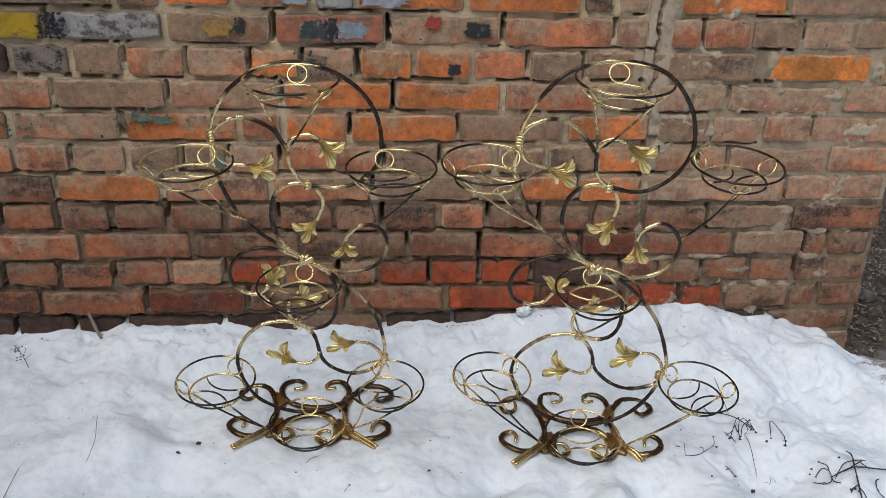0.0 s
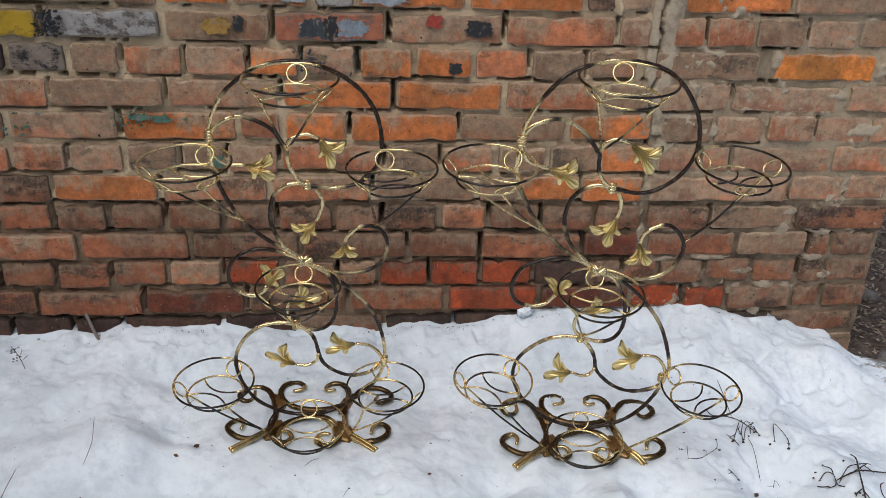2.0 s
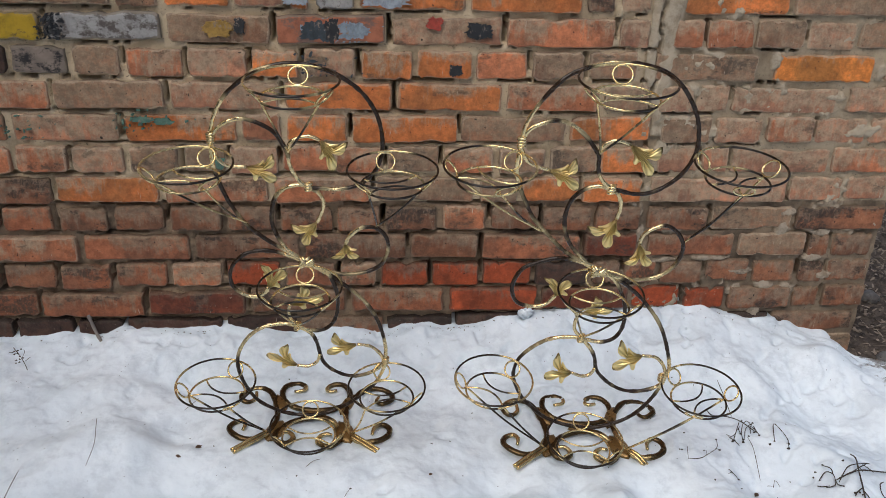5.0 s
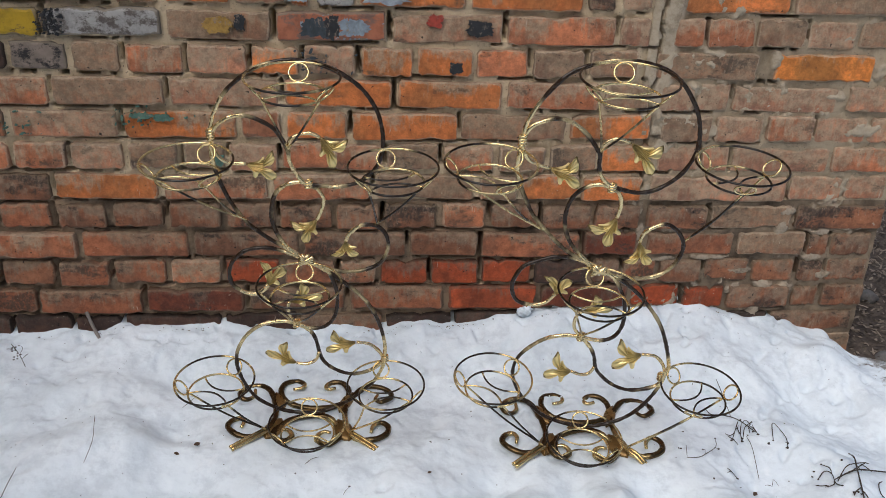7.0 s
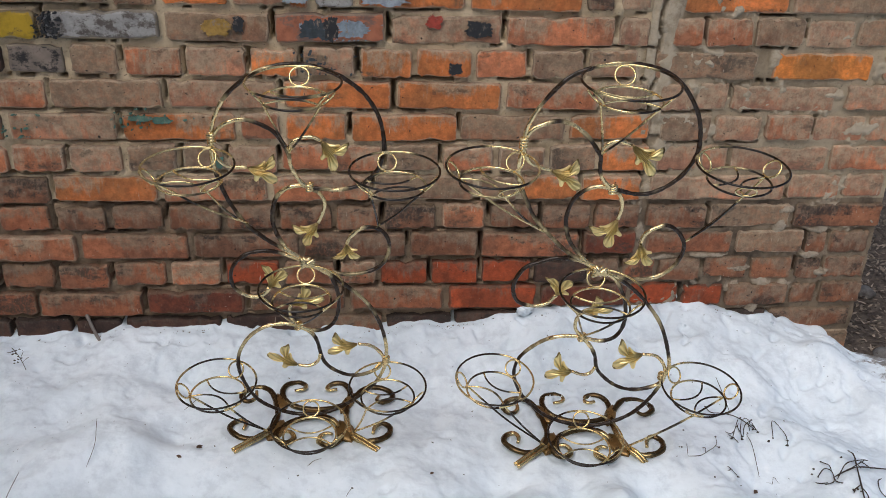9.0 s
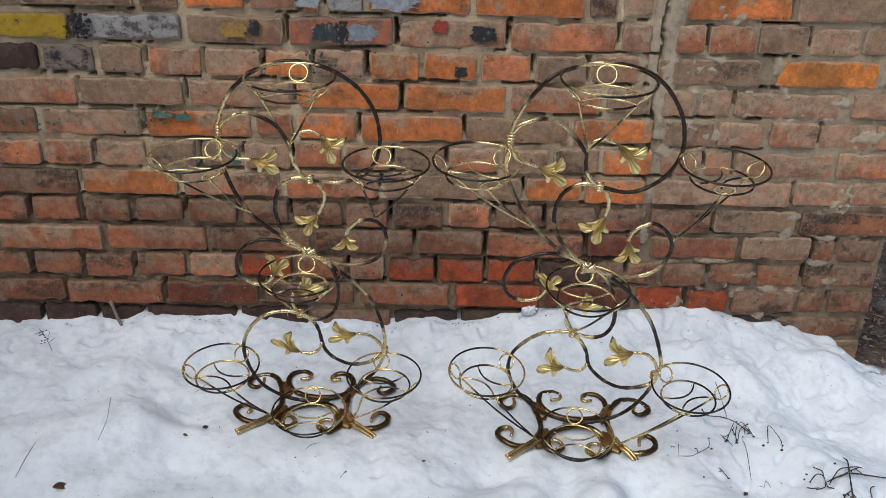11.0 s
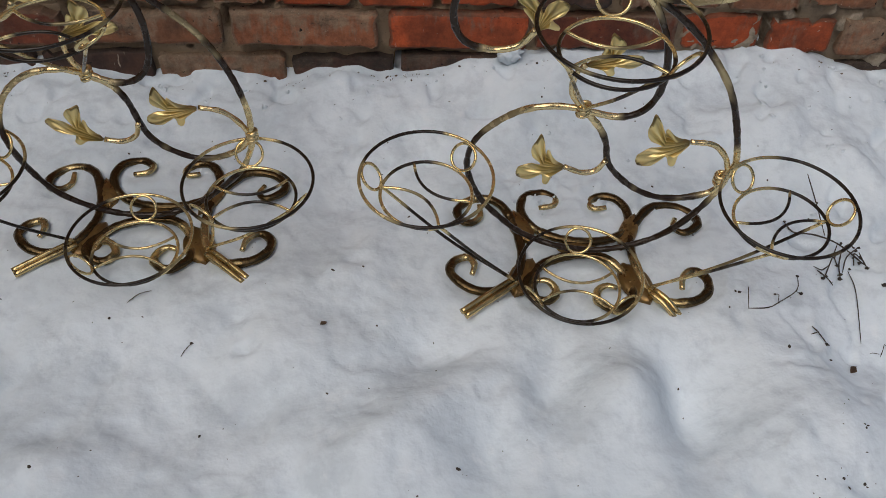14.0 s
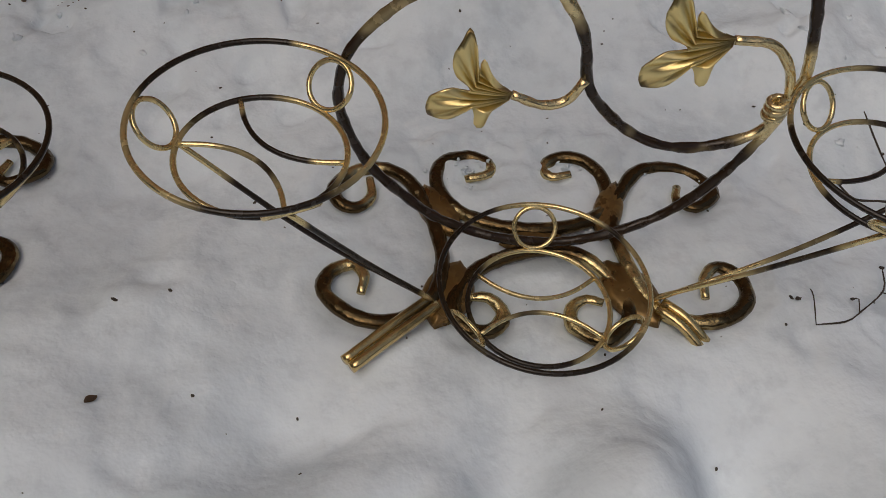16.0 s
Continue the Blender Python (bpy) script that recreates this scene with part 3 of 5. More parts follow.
def smear_depth(x, z):
    """How far mortar stands out over the bricks at a place."""
    most = 0.0
    for sx, sz, w, h in SMEARS:
        a, b = (x - sx) / w, (z - sz) / h
        q = a * a + b * b
        if q < 2.5:
            most = max(most, 1.15 - q ** 0.5)
    p = Vector((x, 2, z))
    if x > 0.49:
        most = max(most, 0.1 + 0.55 * noise.noise(p * 5.5))
    if most <= 0.0:
        return 0.0
    return 0.010 * max(0.0, min(1.0, 2.4 * (most + 0.5 * noise.noise(p * 17) + 0.45 * noise.noise(p * 48) + 0.3 * noise.noise(p * 110) - 0.36)))


def mortar_sheet(name, x0, x1, z0, z1, material, depth, rough):
    """Recessed, trowelled mortar as a relief that laps over brick edges here and there."""
    step = 0.0042
    gaps = {}
    for k, (top, runs) in enumerate(COURSES):
        gaps[k] = [(q, 0.45 + 0.55 * hashed(k, int(q * 500))) for _, joints in runs for q in joints[1:-1] if hashed(int(q * 1000), k) < (0.65 if q < 0.5 else 0.42)]
    nx, nz = round((x1 - x0) / step) + 1, round((z1 - z0) / step) + 1
    verts, smeared = [], []
    for j in range(nz):
        z = z0 + (z1 - z0) * j / (nz - 1)
        for i in range(nx):
            x = x0 + (x1 - x0) * i / (nx - 1)
            p = Vector((x, 0, z))
            y = WALL_Y + depth + rough * (noise.noise(p * 9) + 0.6 * noise.noise(p * 24) + 0.4 * noise.noise(p * 60))
            over = smear_depth(x, z)
            smeared.append(over * 100)
            y -= over
            crack = 0.500 + 0.014 * noise.noise(Vector((3, 0, z * 16))) + 0.006 * noise.noise(Vector((8, 0, z * 60)))
            if material is MORTAR_GREY and z > 0.5:
                band = abs(x - 0.512 - 0.06 * max(0, z - 0.72))
                strip = max(0.0, min(1.0, (0.045 - band) / 0.02))
                y -= 0.013 * strip
                smeared[-1] = max(smeared[-1], strip)
            if material is MORTAR_GREY and abs(x - crack - 0.004) < 0.0034:
                y += 0.05
            row = int((0.863 - z) / 0.077)
            if 0 <= row < len(COURSES) and z < 0.863:
                below = 0.863 - 0.077 * row - z
                if below > 0.0705 and noise.noise(Vector((x * 7, row * 3.1, 1))) + 0.3 * noise.noise(Vector((x * 45, row * 3.1, 5))) > (0.08 if x < 0.5 else 0.3):
                    y += 0.035
                for q, part_of in gaps[row]:
                    if abs(x - q - 0.0035 * (hashed(row, int(q * 300)) - 0.5) - 0.003 * noise.noise(Vector((q * 50, 0, z * 40)))) < 0.0026 + 0.003 * part_of and 0.006 < 0.863 - 0.077 * row - z < 0.004 + 0.068 * part_of:
                        y += 0.075
            verts.append((x, y, z))
    faces = [(j * nx + i, j * nx + i + 1, (j + 1) * nx + i + 1, (j + 1) * nx + i) for j in range(nz - 1) for i in range(nx - 1)]
    me = bpy.data.meshes.new(name)
    me.from_pydata(verts, [], faces)
    me.attributes.new("smear", "FLOAT", "POINT").data.foreach_set("value", smeared)
    me.materials.append(material)
    me.shade_smooth()
    ob = new(name, me)
    ob.parent = wall
    return ob


mortar_sheet("mortar", -1.5, 0.494, LOW_TOP, 1.15, MORTAR_TOP, 0.006, 0.0075)
mortar_sheet("mortar", 0.478, WALL_END - 0.006, LOW_TOP, 1.15, MORTAR_GREY, 0.0045, 0.006)
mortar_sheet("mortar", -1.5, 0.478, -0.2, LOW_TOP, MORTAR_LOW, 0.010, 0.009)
mortar_sheet("mortar", 0.478, WALL_END - 0.006, -0.2, LOW_TOP, MORTAR_LOW_RIGHT, 0.005, 0.006)


def brick_mesh(w, h, seed, chip):
    """One brick: an uneven outline, a worn rim and a face that stands a little proud."""
    rng = random.Random(seed)
    rim = rng.uniform(0.0018, 0.0042)
    worn = rim + rng.uniform(0.002, 0.005)
    outline = []
    for (ax, az), (bx, bz), k in (((-1, 1), (1, 1), 9), ((1, 1), (1, -1), 3), ((1, -1), (-1, -1), 9), ((-1, -1), (-1, 1), 3)):
        for i in range(k + 1):
            t = (i + (rng.uniform(-0.25, 0.25) if 0 < i < k else 0)) / k
            t = 0.5 + (t - 0.5) * (1 - 2 * rng.uniform(0.003, 0.010) / (w if k > 3 else h) if i in (0, k) else 1)
            x, z = ax + (bx - ax) * t, az + (bz - az) * t
            nib = rng.uniform(-0.0014, 0.0026) + (chip * rng.uniform(0.001, 0.006) if rng.random() < 0.22 else 0)
            x, z = x * (w / 2), z * (h / 2)
            if abs(az - bz) < 0.1:
                z -= math.copysign(nib, az)
            else:
                x -= math.copysign(nib * 0.5, ax)
            outline.append((x, z))
    bm = bmesh.new()
    tilt_x, tilt_z = rng.uniform(-0.012, 0.012), rng.uniform(-0.03, 0.03)
    layer = bm.verts.layers.float.new("rim")
    rows = []
    for inset, y, edge in ((worn, -0.0012, 0.0), (rim, 0.0, 0.6), (rim * 0.35, rim * 0.4, 0.9), (0.0, rim * 1.2, 1.0), (0.0, 0.095, 1.0)):
        row = []
        for x, z in outline:
            sx, sz = 1 - 2 * inset / w, 1 - 2 * inset / h
            v = bm.verts.new((x * sx, y + tilt_x * x + tilt_z * z + (rng.uniform(-0.0008, 0.0008) if edge else 0.0), z * sz))
            v[layer] = edge
            row.append(v)
        rows.append(row)
    n = len(outline)
    for a, b in zip(rows, rows[1:]):
        for i in range(n):
            bm.faces.new((a[i], b[i], b[(i + 1) % n], a[(i + 1) % n]))
    bm.faces.new(rows[0])
    bmesh.ops.recalc_face_normals(bm, faces=bm.faces)
    return bm


def lay_brick(x0, x1, top, kind, seed, low):
    rng = random.Random(seed)
    right = (x0 + x1) / 2 > 0.5
    gap_v = rng.uniform(0.010, 0.017) if not right else rng.uniform(0.008, 0.013)
    gap_h = rng.uniform(0.010, 0.014)
    w, h = x1 - x0 - gap_v, 0.077 - gap_h
    ob = part("brick", brick_mesh(w, h, seed, 1.4 if low else 1.0), BRICK[kind], wall, smooth=False)
    out = rng.uniform(-0.006, 0.004) + (0.001 if right else -0.002)
    ob.location = ((x0 + x1) / 2, WALL_Y - 0.004 + out, top - 0.0385 + rng.uniform(-0.003, 0.003))
    ob.rotation_euler = (0, radians(rng.uniform(-0.9, 0.9)), 0)
    return ob


def lay_wall():
    seed = 11
    for top, runs in COURSES:
        for kinds, joints in runs:
            for kind, x0, x1 in zip(kinds, joints, joints[1:]):
                seed += 1
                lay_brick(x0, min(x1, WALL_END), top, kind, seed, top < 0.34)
    # the rest of the wall: to the left, above, and below the snow
    rng = random.Random(5)
    for k in range(-3, 13):
        top = 0.863 - 0.077 * k
        end = {0: -0.727, 12: WALL_END}.get(k, WALL_END if k < 0 else None)
        if end is None:
            end = COURSES[k][1][0][1][0]
        x = end
        while x > -1.5:
            w = rng.choice((0.262, 0.262, 0.132))
            seed += 1
            lay_brick(x - w, x, top, rng.choice("rpgod"), seed, False)
            x -= w


# ---- flower stands ----
ROD_R, WIRE_R, RING_R = 0.0042, 0.0022, 0.083


def flower_stand(at, lean):
    ob = new("flower_stand", None)
    ob.matrix_world = pose(*at, lean, 0, 0)
    return tagged(ob, "wrought metal flower stand, gold over black, seven empty pot rings", "flower stand", "flower stands by the wall")


def rod(stand, name, pts, depth=0.0):
    """A scrolled rod in the plane of the stand."""
    bm = bmesh.new()
    k = len(pts) - 1
    line = [(p[0], (p[2] if len(p) > 2 else 0.0) + depth * math.sin(math.pi * i / k), p[1]) for i, p in enumerate(pts)]
    tube(bm, spline(line, 0.005), ROD_R if name != "tendril" else ROD_R * 0.86, 10, wob=0.22)
    return part(name, bm, ROD, stand)


# the pressed leaf, as shares of the two vectors from its stem to its main tips: four lobes with the edge of each
LOBES = (
    ((0.16, 0.02), ((0.304, 0.043), (0.483, 0.044), (0.644, 0.018), (0.655, 0.05), (0.60, 0.105), (0.515, 0.15)), (0.484, 0.171), 1, 13),
    ((0.484, 0.171), ((0.671, 0.097), (0.819, 0.03), (1.0, 0.0), (0.89, 0.178), (0.719, 0.363), (0.572, 0.43), (0.446, 0.434), (0.37, 0.385)), (0.271, 0.396), 4, 32),
    ((0.271, 0.396), ((0.307, 0.452), (0.368, 0.606), (0.334, 0.792), (0.2, 0.964), (0.054, 1.034), (-0.004, 1.002), (-0.028, 0.817), (0.003, 0.633)), (0.05, 0.496), 4, 32),
    ((0.05, 0.496), ((-0.045, 0.517), (-0.145, 0.578), (-0.21, 0.565), (-0.215, 0.52), (-0.168, 0.444), (-0.076, 0.339)), (-0.055, 0.2), 1, 13),
)


def leaf(stand, stem, tip_a, tip_b):
    """A pressed acanthus leaf: one fluted sheet that fans out from the stem into two broad lobes and two short ones."""
    s = Vector((stem[0], 0, stem[1]))
    a, b = Vector((tip_a[0], 0, tip_a[1])) - s, Vector((tip_b[0], 0, tip_b[1])) - s
    size = (a.length + b.length) / 2
    neck_a, neck_b = Vector((0.06, -0.03)), Vector((-0.03, 0.06))
    total = sum(k for *_, k in LOBES)
    bm = bmesh.new()
    layer = bm.verts.layers.float.new("gold")
    done, last, ordinal = 0, None, 0
    for start, edge, stop, flutes, cols in LOBES:
        ordinal += 1
        rim = spline([(*start, 0), *((*e, 0) for e in edge), (*stop, 0)], 0.02)
        run = [0.0]
        for p, q in zip(rim, rim[1:]):
            run.append(run[-1] + (q - p).length)
        for c in range(cols + 1):
            f = c / cols
            if c == 0 and last is not None:
                column = last
                prev = column
                continue
            want = f * run[-1]
            k = max(i for i in range(len(run)) if run[i] <= want + 1e-9)
            k = min(k, len(run) - 2)
            u = (want - run[k]) / max(1e-9, run[k + 1] - run[k])
            outer = (rim[k] + (rim[k + 1] - rim[k]) * u).to_2d()
            chord = Vector(start) + (Vector(stop) - Vector(start)) * f
            g = (done + c) / total
            neck = neck_a + (neck_b - neck_a) * g
            arch = math.sin(math.pi * f)
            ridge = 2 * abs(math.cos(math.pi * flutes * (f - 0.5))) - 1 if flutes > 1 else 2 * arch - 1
            column = []
            for r in range(25):
                if r <= 11:
                    t = r / 11
                    q = neck + (chord - neck) * t
                    fade, far_t = t, 0.0
                else:
                    t = (r - 11) / 13
                    q = chord + (outer - chord) * t
                    fade, far_t = 1.0, t
                reach = min(1.2, q.length)
                up = 0.15 * size * math.sin(2.4 * reach) * 0.8 - 0.16 * size * max(0.0, reach - 0.62) ** 2
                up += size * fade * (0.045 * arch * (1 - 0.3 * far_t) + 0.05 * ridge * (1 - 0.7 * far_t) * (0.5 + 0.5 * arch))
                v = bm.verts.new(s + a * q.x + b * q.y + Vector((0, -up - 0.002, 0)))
                # colour runs darker in the grooves and at the neck, darkest at the tips
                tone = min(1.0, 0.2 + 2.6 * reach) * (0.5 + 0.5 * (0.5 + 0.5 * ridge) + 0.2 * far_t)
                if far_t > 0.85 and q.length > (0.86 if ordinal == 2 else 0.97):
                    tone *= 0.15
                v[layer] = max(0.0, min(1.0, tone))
                column.append(v)
            if c or last is not None:
                for r in range(24):
                    bm.faces.new((prev[r], prev[r + 1], column[r + 1], column[r]))
            prev = column
        last = column
        done += cols
    # the back of the sheet, and its edge
    fronts, rims = list(bm.faces), [tuple(e.verts) for e in bm.edges if len(e.link_faces) == 1]
    back = {}
    for v in list(bm.verts):
        back[v] = bm.verts.new(v.co + Vector((0, 0.0012, 0)))
        back[v][layer] = v[layer]
    for face in fronts:
        bm.faces.new([back[v] for v in reversed(face.verts)])
    for p, q in rims:
        bm.faces.new((p, q, back[q], back[p]))
    bmesh.ops.recalc_face_normals(bm, faces=bm.faces)
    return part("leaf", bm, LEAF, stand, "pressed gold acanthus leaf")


def collar(stand, at, wraps):
    """Wire wound round two touching rods."""
    bm = bmesh.new()
    for k in range(wraps):
        c = Vector((at[0], 0, at[1] + (k - (wraps - 1) / 2) * 0.0056))
        tube(bm, circle(c, 0.0064, (1, 0, 0.25), (0, 1, 0), 18), 0.0028, 7, True, lift=0.8)
    return part("collar", bm, ROD, stand, "gold wire collar")


def knot(stand, at):
    """The joint in the middle where the stems are bound together."""
    bm = bmesh.new()
    layer = bm.verts.layers.float.new("gold")
    for v in bmesh.ops.create_icosphere(bm, subdivisions=3, radius=1.0)["verts"]:
        a = math.atan2(v.co.z, v.co.x)
        flare = 0.0125 * (1 + 0.26 * math.cos(6 * a + 0.5) * (v.co.x ** 2 + v.co.z ** 2))
        v.co = Vector((at[0] + v.co.x * flare, v.co.y * 0.0085 - 0.003, at[1] + v.co.z * flare))
        v[layer] = 1.0
    for k in range(4):
        a = -0.9 + k * 0.6
        tube(bm, spline([(at[0] - 0.012, -0.006, at[1] + 0.012 * a), (at[0] + 0.002, -0.012, at[1]), (at[0] + 0.017, -0.007, at[1] - 0.009 * a)], 0.004), 0.004, 7, lift=0.9)
    return part("knot", bm, ROD, stand, "gold binding knot")


def pot_holder(stand, centre, toward, strut_to):
    """A horizontal rim ring held at one point, a smaller ring below it, three link rings, two arcs to carry the pot, two struts."""
    az = radians(toward)
    out = -Vector((math.cos(az), math.sin(az), 0))
    c = Vector(centre)
    x, y, z = out, Vector((-out.y, out.x, 0)), Vector((0, 0, 1))
    low_r, drop = 0.058, 0.0305
    bm = bmesh.new()
    ring = circle(c, RING_R, -x, -y, 72)
    tube(bm, ring, WIRE_R, 8, True, ends_gold=0.05)
    holder = part("pot_holder", bm, WIRE, stand, "round wire pot holder")
    low = c - z * drop
    bm = bmesh.new()
    tube(bm, circle(low, low_r, -x, -y, 56), WIRE_R, 8, True, ends_gold=0.06)
    part("bottom_ring", bm, WIRE, holder)
    for k in range(3):
        a = math.pi + k * 2 * math.pi / 3
        radial = x * math.cos(a) + y * math.sin(a)
        tang = radial.cross(z)
        slope = (radial * (low_r - RING_R) - z * drop)
        mid = c + radial * RING_R + slope / 2
        bm = bmesh.new()
        tube(bm, circle(mid, slope.length / 2 - 0.002, slope, tang, 28), WIRE_R * 0.92, 7, True, ends_gold=0.06, lift=0.35)
        part("link_ring", bm, WIRE, holder)
    for s in (1, -1):
        pts = []
        for k in range(7):
            q = k / 6 * 2 - 1
            pts.append(low + (x * s * (0.12 + 0.40 * q * q) + y * 0.854 * q) * low_r)
        bm = bmesh.new()
        tube(bm, spline(pts, 0.005), WIRE_R * 0.9, 7, ends_gold=0.02)
        part("cross_arc", bm, WIRE, holder)
    if strut_to:
        goal = Vector(strut_to)
        for s in (1, -1):
            a = math.pi + s * 2 * math.pi / 3
            start = low + (x * math.cos(a) + y * math.sin(a)) * low_r
            mid = start * 0.5 + goal * 0.5 + Vector((0, 0, -0.006)) + (goal - start).cross(z).normalized() * 0.004 * s
            bm = bmesh.new()
            tube(bm, spline([start, mid, goal + y * 0.003 * s], 0.008), WIRE_R, 7, ends_gold=0.03)
            part("strut", bm, WIRE, holder)
    return holder


def c_scroll(stand, pts, sunk=0.0):
    """A flat hammered bar bent into a C; its rear curl may sink into the snow."""
    bm = bmesh.new()
    line = [(u, v, 0.0045 + 0.002 * math.sin(i * 1.7) - sunk * max(0.0, min(1.0, (v - 0.06) / 0.04))) for i, (u, v) in enumerate(pts)]
    tube(bm, spline(line, 0.005), 0.0070, 10, wob=0.14, flat=0.8, taper=0.45, ends_gold=0.04, lift=0.12)
    return part("base_scroll", bm, BASE_BAR, stand, "flat bronze scroll bar")


def weld_plate(stand, u, v, su, sv, turn):
    """A web between two scrolls: hollow sides, a soft domed top that runs out into the bars."""
    bm = bmesh.new()
    layer = bm.verts.layers.float.new("gold")
    ca, sa = math.cos(turn), math.sin(turn)
    rings = []
    for f, w in ((0.35, 0.0088), (0.7, 0.0078), (0.92, 0.006), (1.0, 0.001)):
        ring = []
        for k in range(28):
            a = 2 * math.pi * k / 28
            x = f * su * 0.86 * math.cos(a)
            y = f * sv * 1.15 * math.copysign(1 - abs(math.cos(a)) ** 2.4, math.sin(a))
            vert = bm.verts.new((u + x * ca - y * sa, v + x * sa + y * ca, w + 0.0006 * math.sin(k * 2.3 + f * 9)))
            vert[layer] = 0.3 + 0.5 * hashed(k, int(u * 1000))
            ring.append(vert)
        rings.append(ring)
    bm.faces.new(rings[0])
    for r0, r1 in zip(rings, rings[1:]):
        for k in range(28):
            bm.faces.new((r0[k], r1[k], r1[(k + 1) % 28], r0[(k + 1) % 28]))
    bm.faces.new(list(reversed(rings[-1])))
    return part("weld_plate", bm, PLATE, stand, "brown bronze web plate")


def base(stand, buried):
    """Four C-scrolls back to back, webbed together, with paired rods as front feet."""
    c_scroll(stand, SCROLL_WEST)
    c_scroll(stand, SCROLL_NORTH, 0.0035 if buried else 0.0)
    c_scroll(stand, SCROLL_EAST, 0.003 if buried else 0.0)
    c_scroll(stand, SCROLL_SOUTH)
    for u, v, su, sv, turn in ((-0.083, -0.034, 0.044, 0.019, 1.15), (0.074, -0.044, 0.046, 0.020, 1.95), (-0.080, 0.060, 0.040, 0.015, 1.9), (0.078, 0.052, 0.046, 0.012, 1.15), (0.0, 0.018, 0.036, 0.013, 0.0)):
        weld_plate(stand, u, v, su, sv, turn)
    for a, b in (((-0.097, -0.047), (-0.170, -0.100)), ((0.092, -0.064), (0.124, -0.098) if buried else (0.150, -0.112))):
        d = Vector((b[0] - a[0], b[1] - a[1], 0)).normalized()
        n = Vector((-d.y, d.x, 0)) * 0.0046
        for s in (1, -1):
            bm = bmesh.new()
            tube(bm, spline([Vector((a[0], a[1], 0.010)) + n * s, Vector(((a[0] + b[0]) / 2, (a[1] + b[1]) / 2, 0.009)) + n * s, Vector((b[0], b[1], -0.003 if buried and a[0] > 0 else 0.006)) + n * s], 0.006), 0.0044, 8, lift=0.5)
            part("foot", bm, FOOT, stand)


left_stand = flower_stand(LEFT_AT, 5.1)
rod(left_stand, "hoop", [(-0.160, 0.719), (-0.150, 0.751), (-0.129, 0.787), (-0.100, 0.815), (-0.066, 0.837), (-0.024, 0.849), (0.012, 0.851), (0.047, 0.844), (0.088, 0.826), (0.124, 0.798), (0.148, 0.763), (0.160, 0.727), (0.163, 0.687), (0.155, 0.649), (0.140, 0.626), (0.114, 0.606), (0.072, 0.597), (0.018, 0.601), (0.034, 0.592), (0.046, 0.570), (0.041, 0.545), (0.031, 0.523)], 0.0)
rod(left_stand, "scroll", [(0.018, 0.603), (-0.004, 0.606), (-0.027, 0.599), (-0.047, 0.581), (-0.057, 0.552), (-0.058, 0.515), (-0.044, 0.477), (-0.025, 0.454), (0.003, 0.431)], 0.004)
rod(left_stand, "scroll", [(-0.161, 0.706), (-0.147, 0.725), (-0.127, 0.739), (-0.100, 0.745), (-0.073, 0.738), (-0.044, 0.721), (-0.027, 0.696), (-0.018, 0.672), (-0.017, 0.655), (-0.010, 0.635), (0.003, 0.613), (0.018, 0.603)], -0.004)
rod(left_stand, "tendril", [(-0.019, 0.679), (-0.012, 0.698), (0.011, 0.708), (0.029, 0.708), (0.044, 0.700)], 0.0)
rod(left_stand, "tendril", [(-0.163, 0.699), (-0.153, 0.665), (-0.136, 0.648), (-0.099, 0.645)], 0.0)
rod(left_stand, "stem", [(-0.163, 0.699), (-0.163, 0.658), (-0.157, 0.624), (-0.145, 0.585), (-0.132, 0.556), (-0.109, 0.519), (-0.073, 0.485), (-0.035, 0.458), (0.004, 0.432)], 0.0)
rod(left_stand, "scroll", [(0.003, 0.431), (0.036, 0.415), (0.077, 0.402), (0.124, 0.406), (0.159, 0.425), (0.174, 0.461), (0.169, 0.492), (0.149, 0.511), (0.119, 0.511), (0.096, 0.492), (0.087, 0.473)], -0.004)
rod(left_stand, "scroll", [(0.006, 0.427), (-0.030, 0.446), (-0.071, 0.457), (-0.114, 0.451), (-0.143, 0.426), (-0.153, 0.397), (-0.148, 0.368), (-0.128, 0.351), (-0.104, 0.345), (-0.084, 0.356), (-0.076, 0.369)], 0.003)
rod(left_stand, "stem", [(0.006, 0.427), (0.041, 0.406), (0.078, 0.377), (0.114, 0.343), (0.139, 0.308), (0.158, 0.261), (0.168, 0.213), (0.168, 0.176)], 0.0)
rod(left_stand, "scroll", [(0.006, 0.427), (0.042, 0.410), (0.059, 0.384), (0.067, 0.351), (0.066, 0.313), (0.056, 0.282), (0.036, 0.263), (0.010, 0.259), (-0.021, 0.270)], -0.006)
rod(left_stand, "hoop", [(-0.021, 0.270), (-0.052, 0.276), (-0.091, 0.269), (-0.124, 0.246), (-0.146, 0.214), (-0.156, 0.182), (-0.155, 0.145), (-0.142, 0.103), (-0.119, 0.064), (-0.080, 0.036), (-0.041, 0.022), (-0.000, 0.019), (0.041, 0.027), (0.082, 0.050), (0.117, 0.080), (0.147, 0.113), (0.164, 0.151), (0.168, 0.172)], 0.0)
rod(left_stand, "scroll", [(-0.015, 0.265), (0.007, 0.248), (0.018, 0.224), (0.024, 0.191), (0.032, 0.166), (0.051, 0.145), (0.084, 0.129), (0.118, 0.131), (0.148, 0.147), (0.166, 0.170)], 0.004)
rod(left_stand, "tendril", [(0.024, 0.193), (0.016, 0.171), (-0.004, 0.160), (-0.027, 0.163)], 0.0)
rod(left_stand, "tendril", [(0.167, 0.170), (0.155, 0.193), (0.135, 0.212), (0.106, 0.218)], 0.0)
leaf(left_stand, (0.044, 0.700), (0.097, 0.700), (0.061, 0.640))
leaf(left_stand, (-0.099, 0.645), (-0.047, 0.676), (-0.051, 0.613))
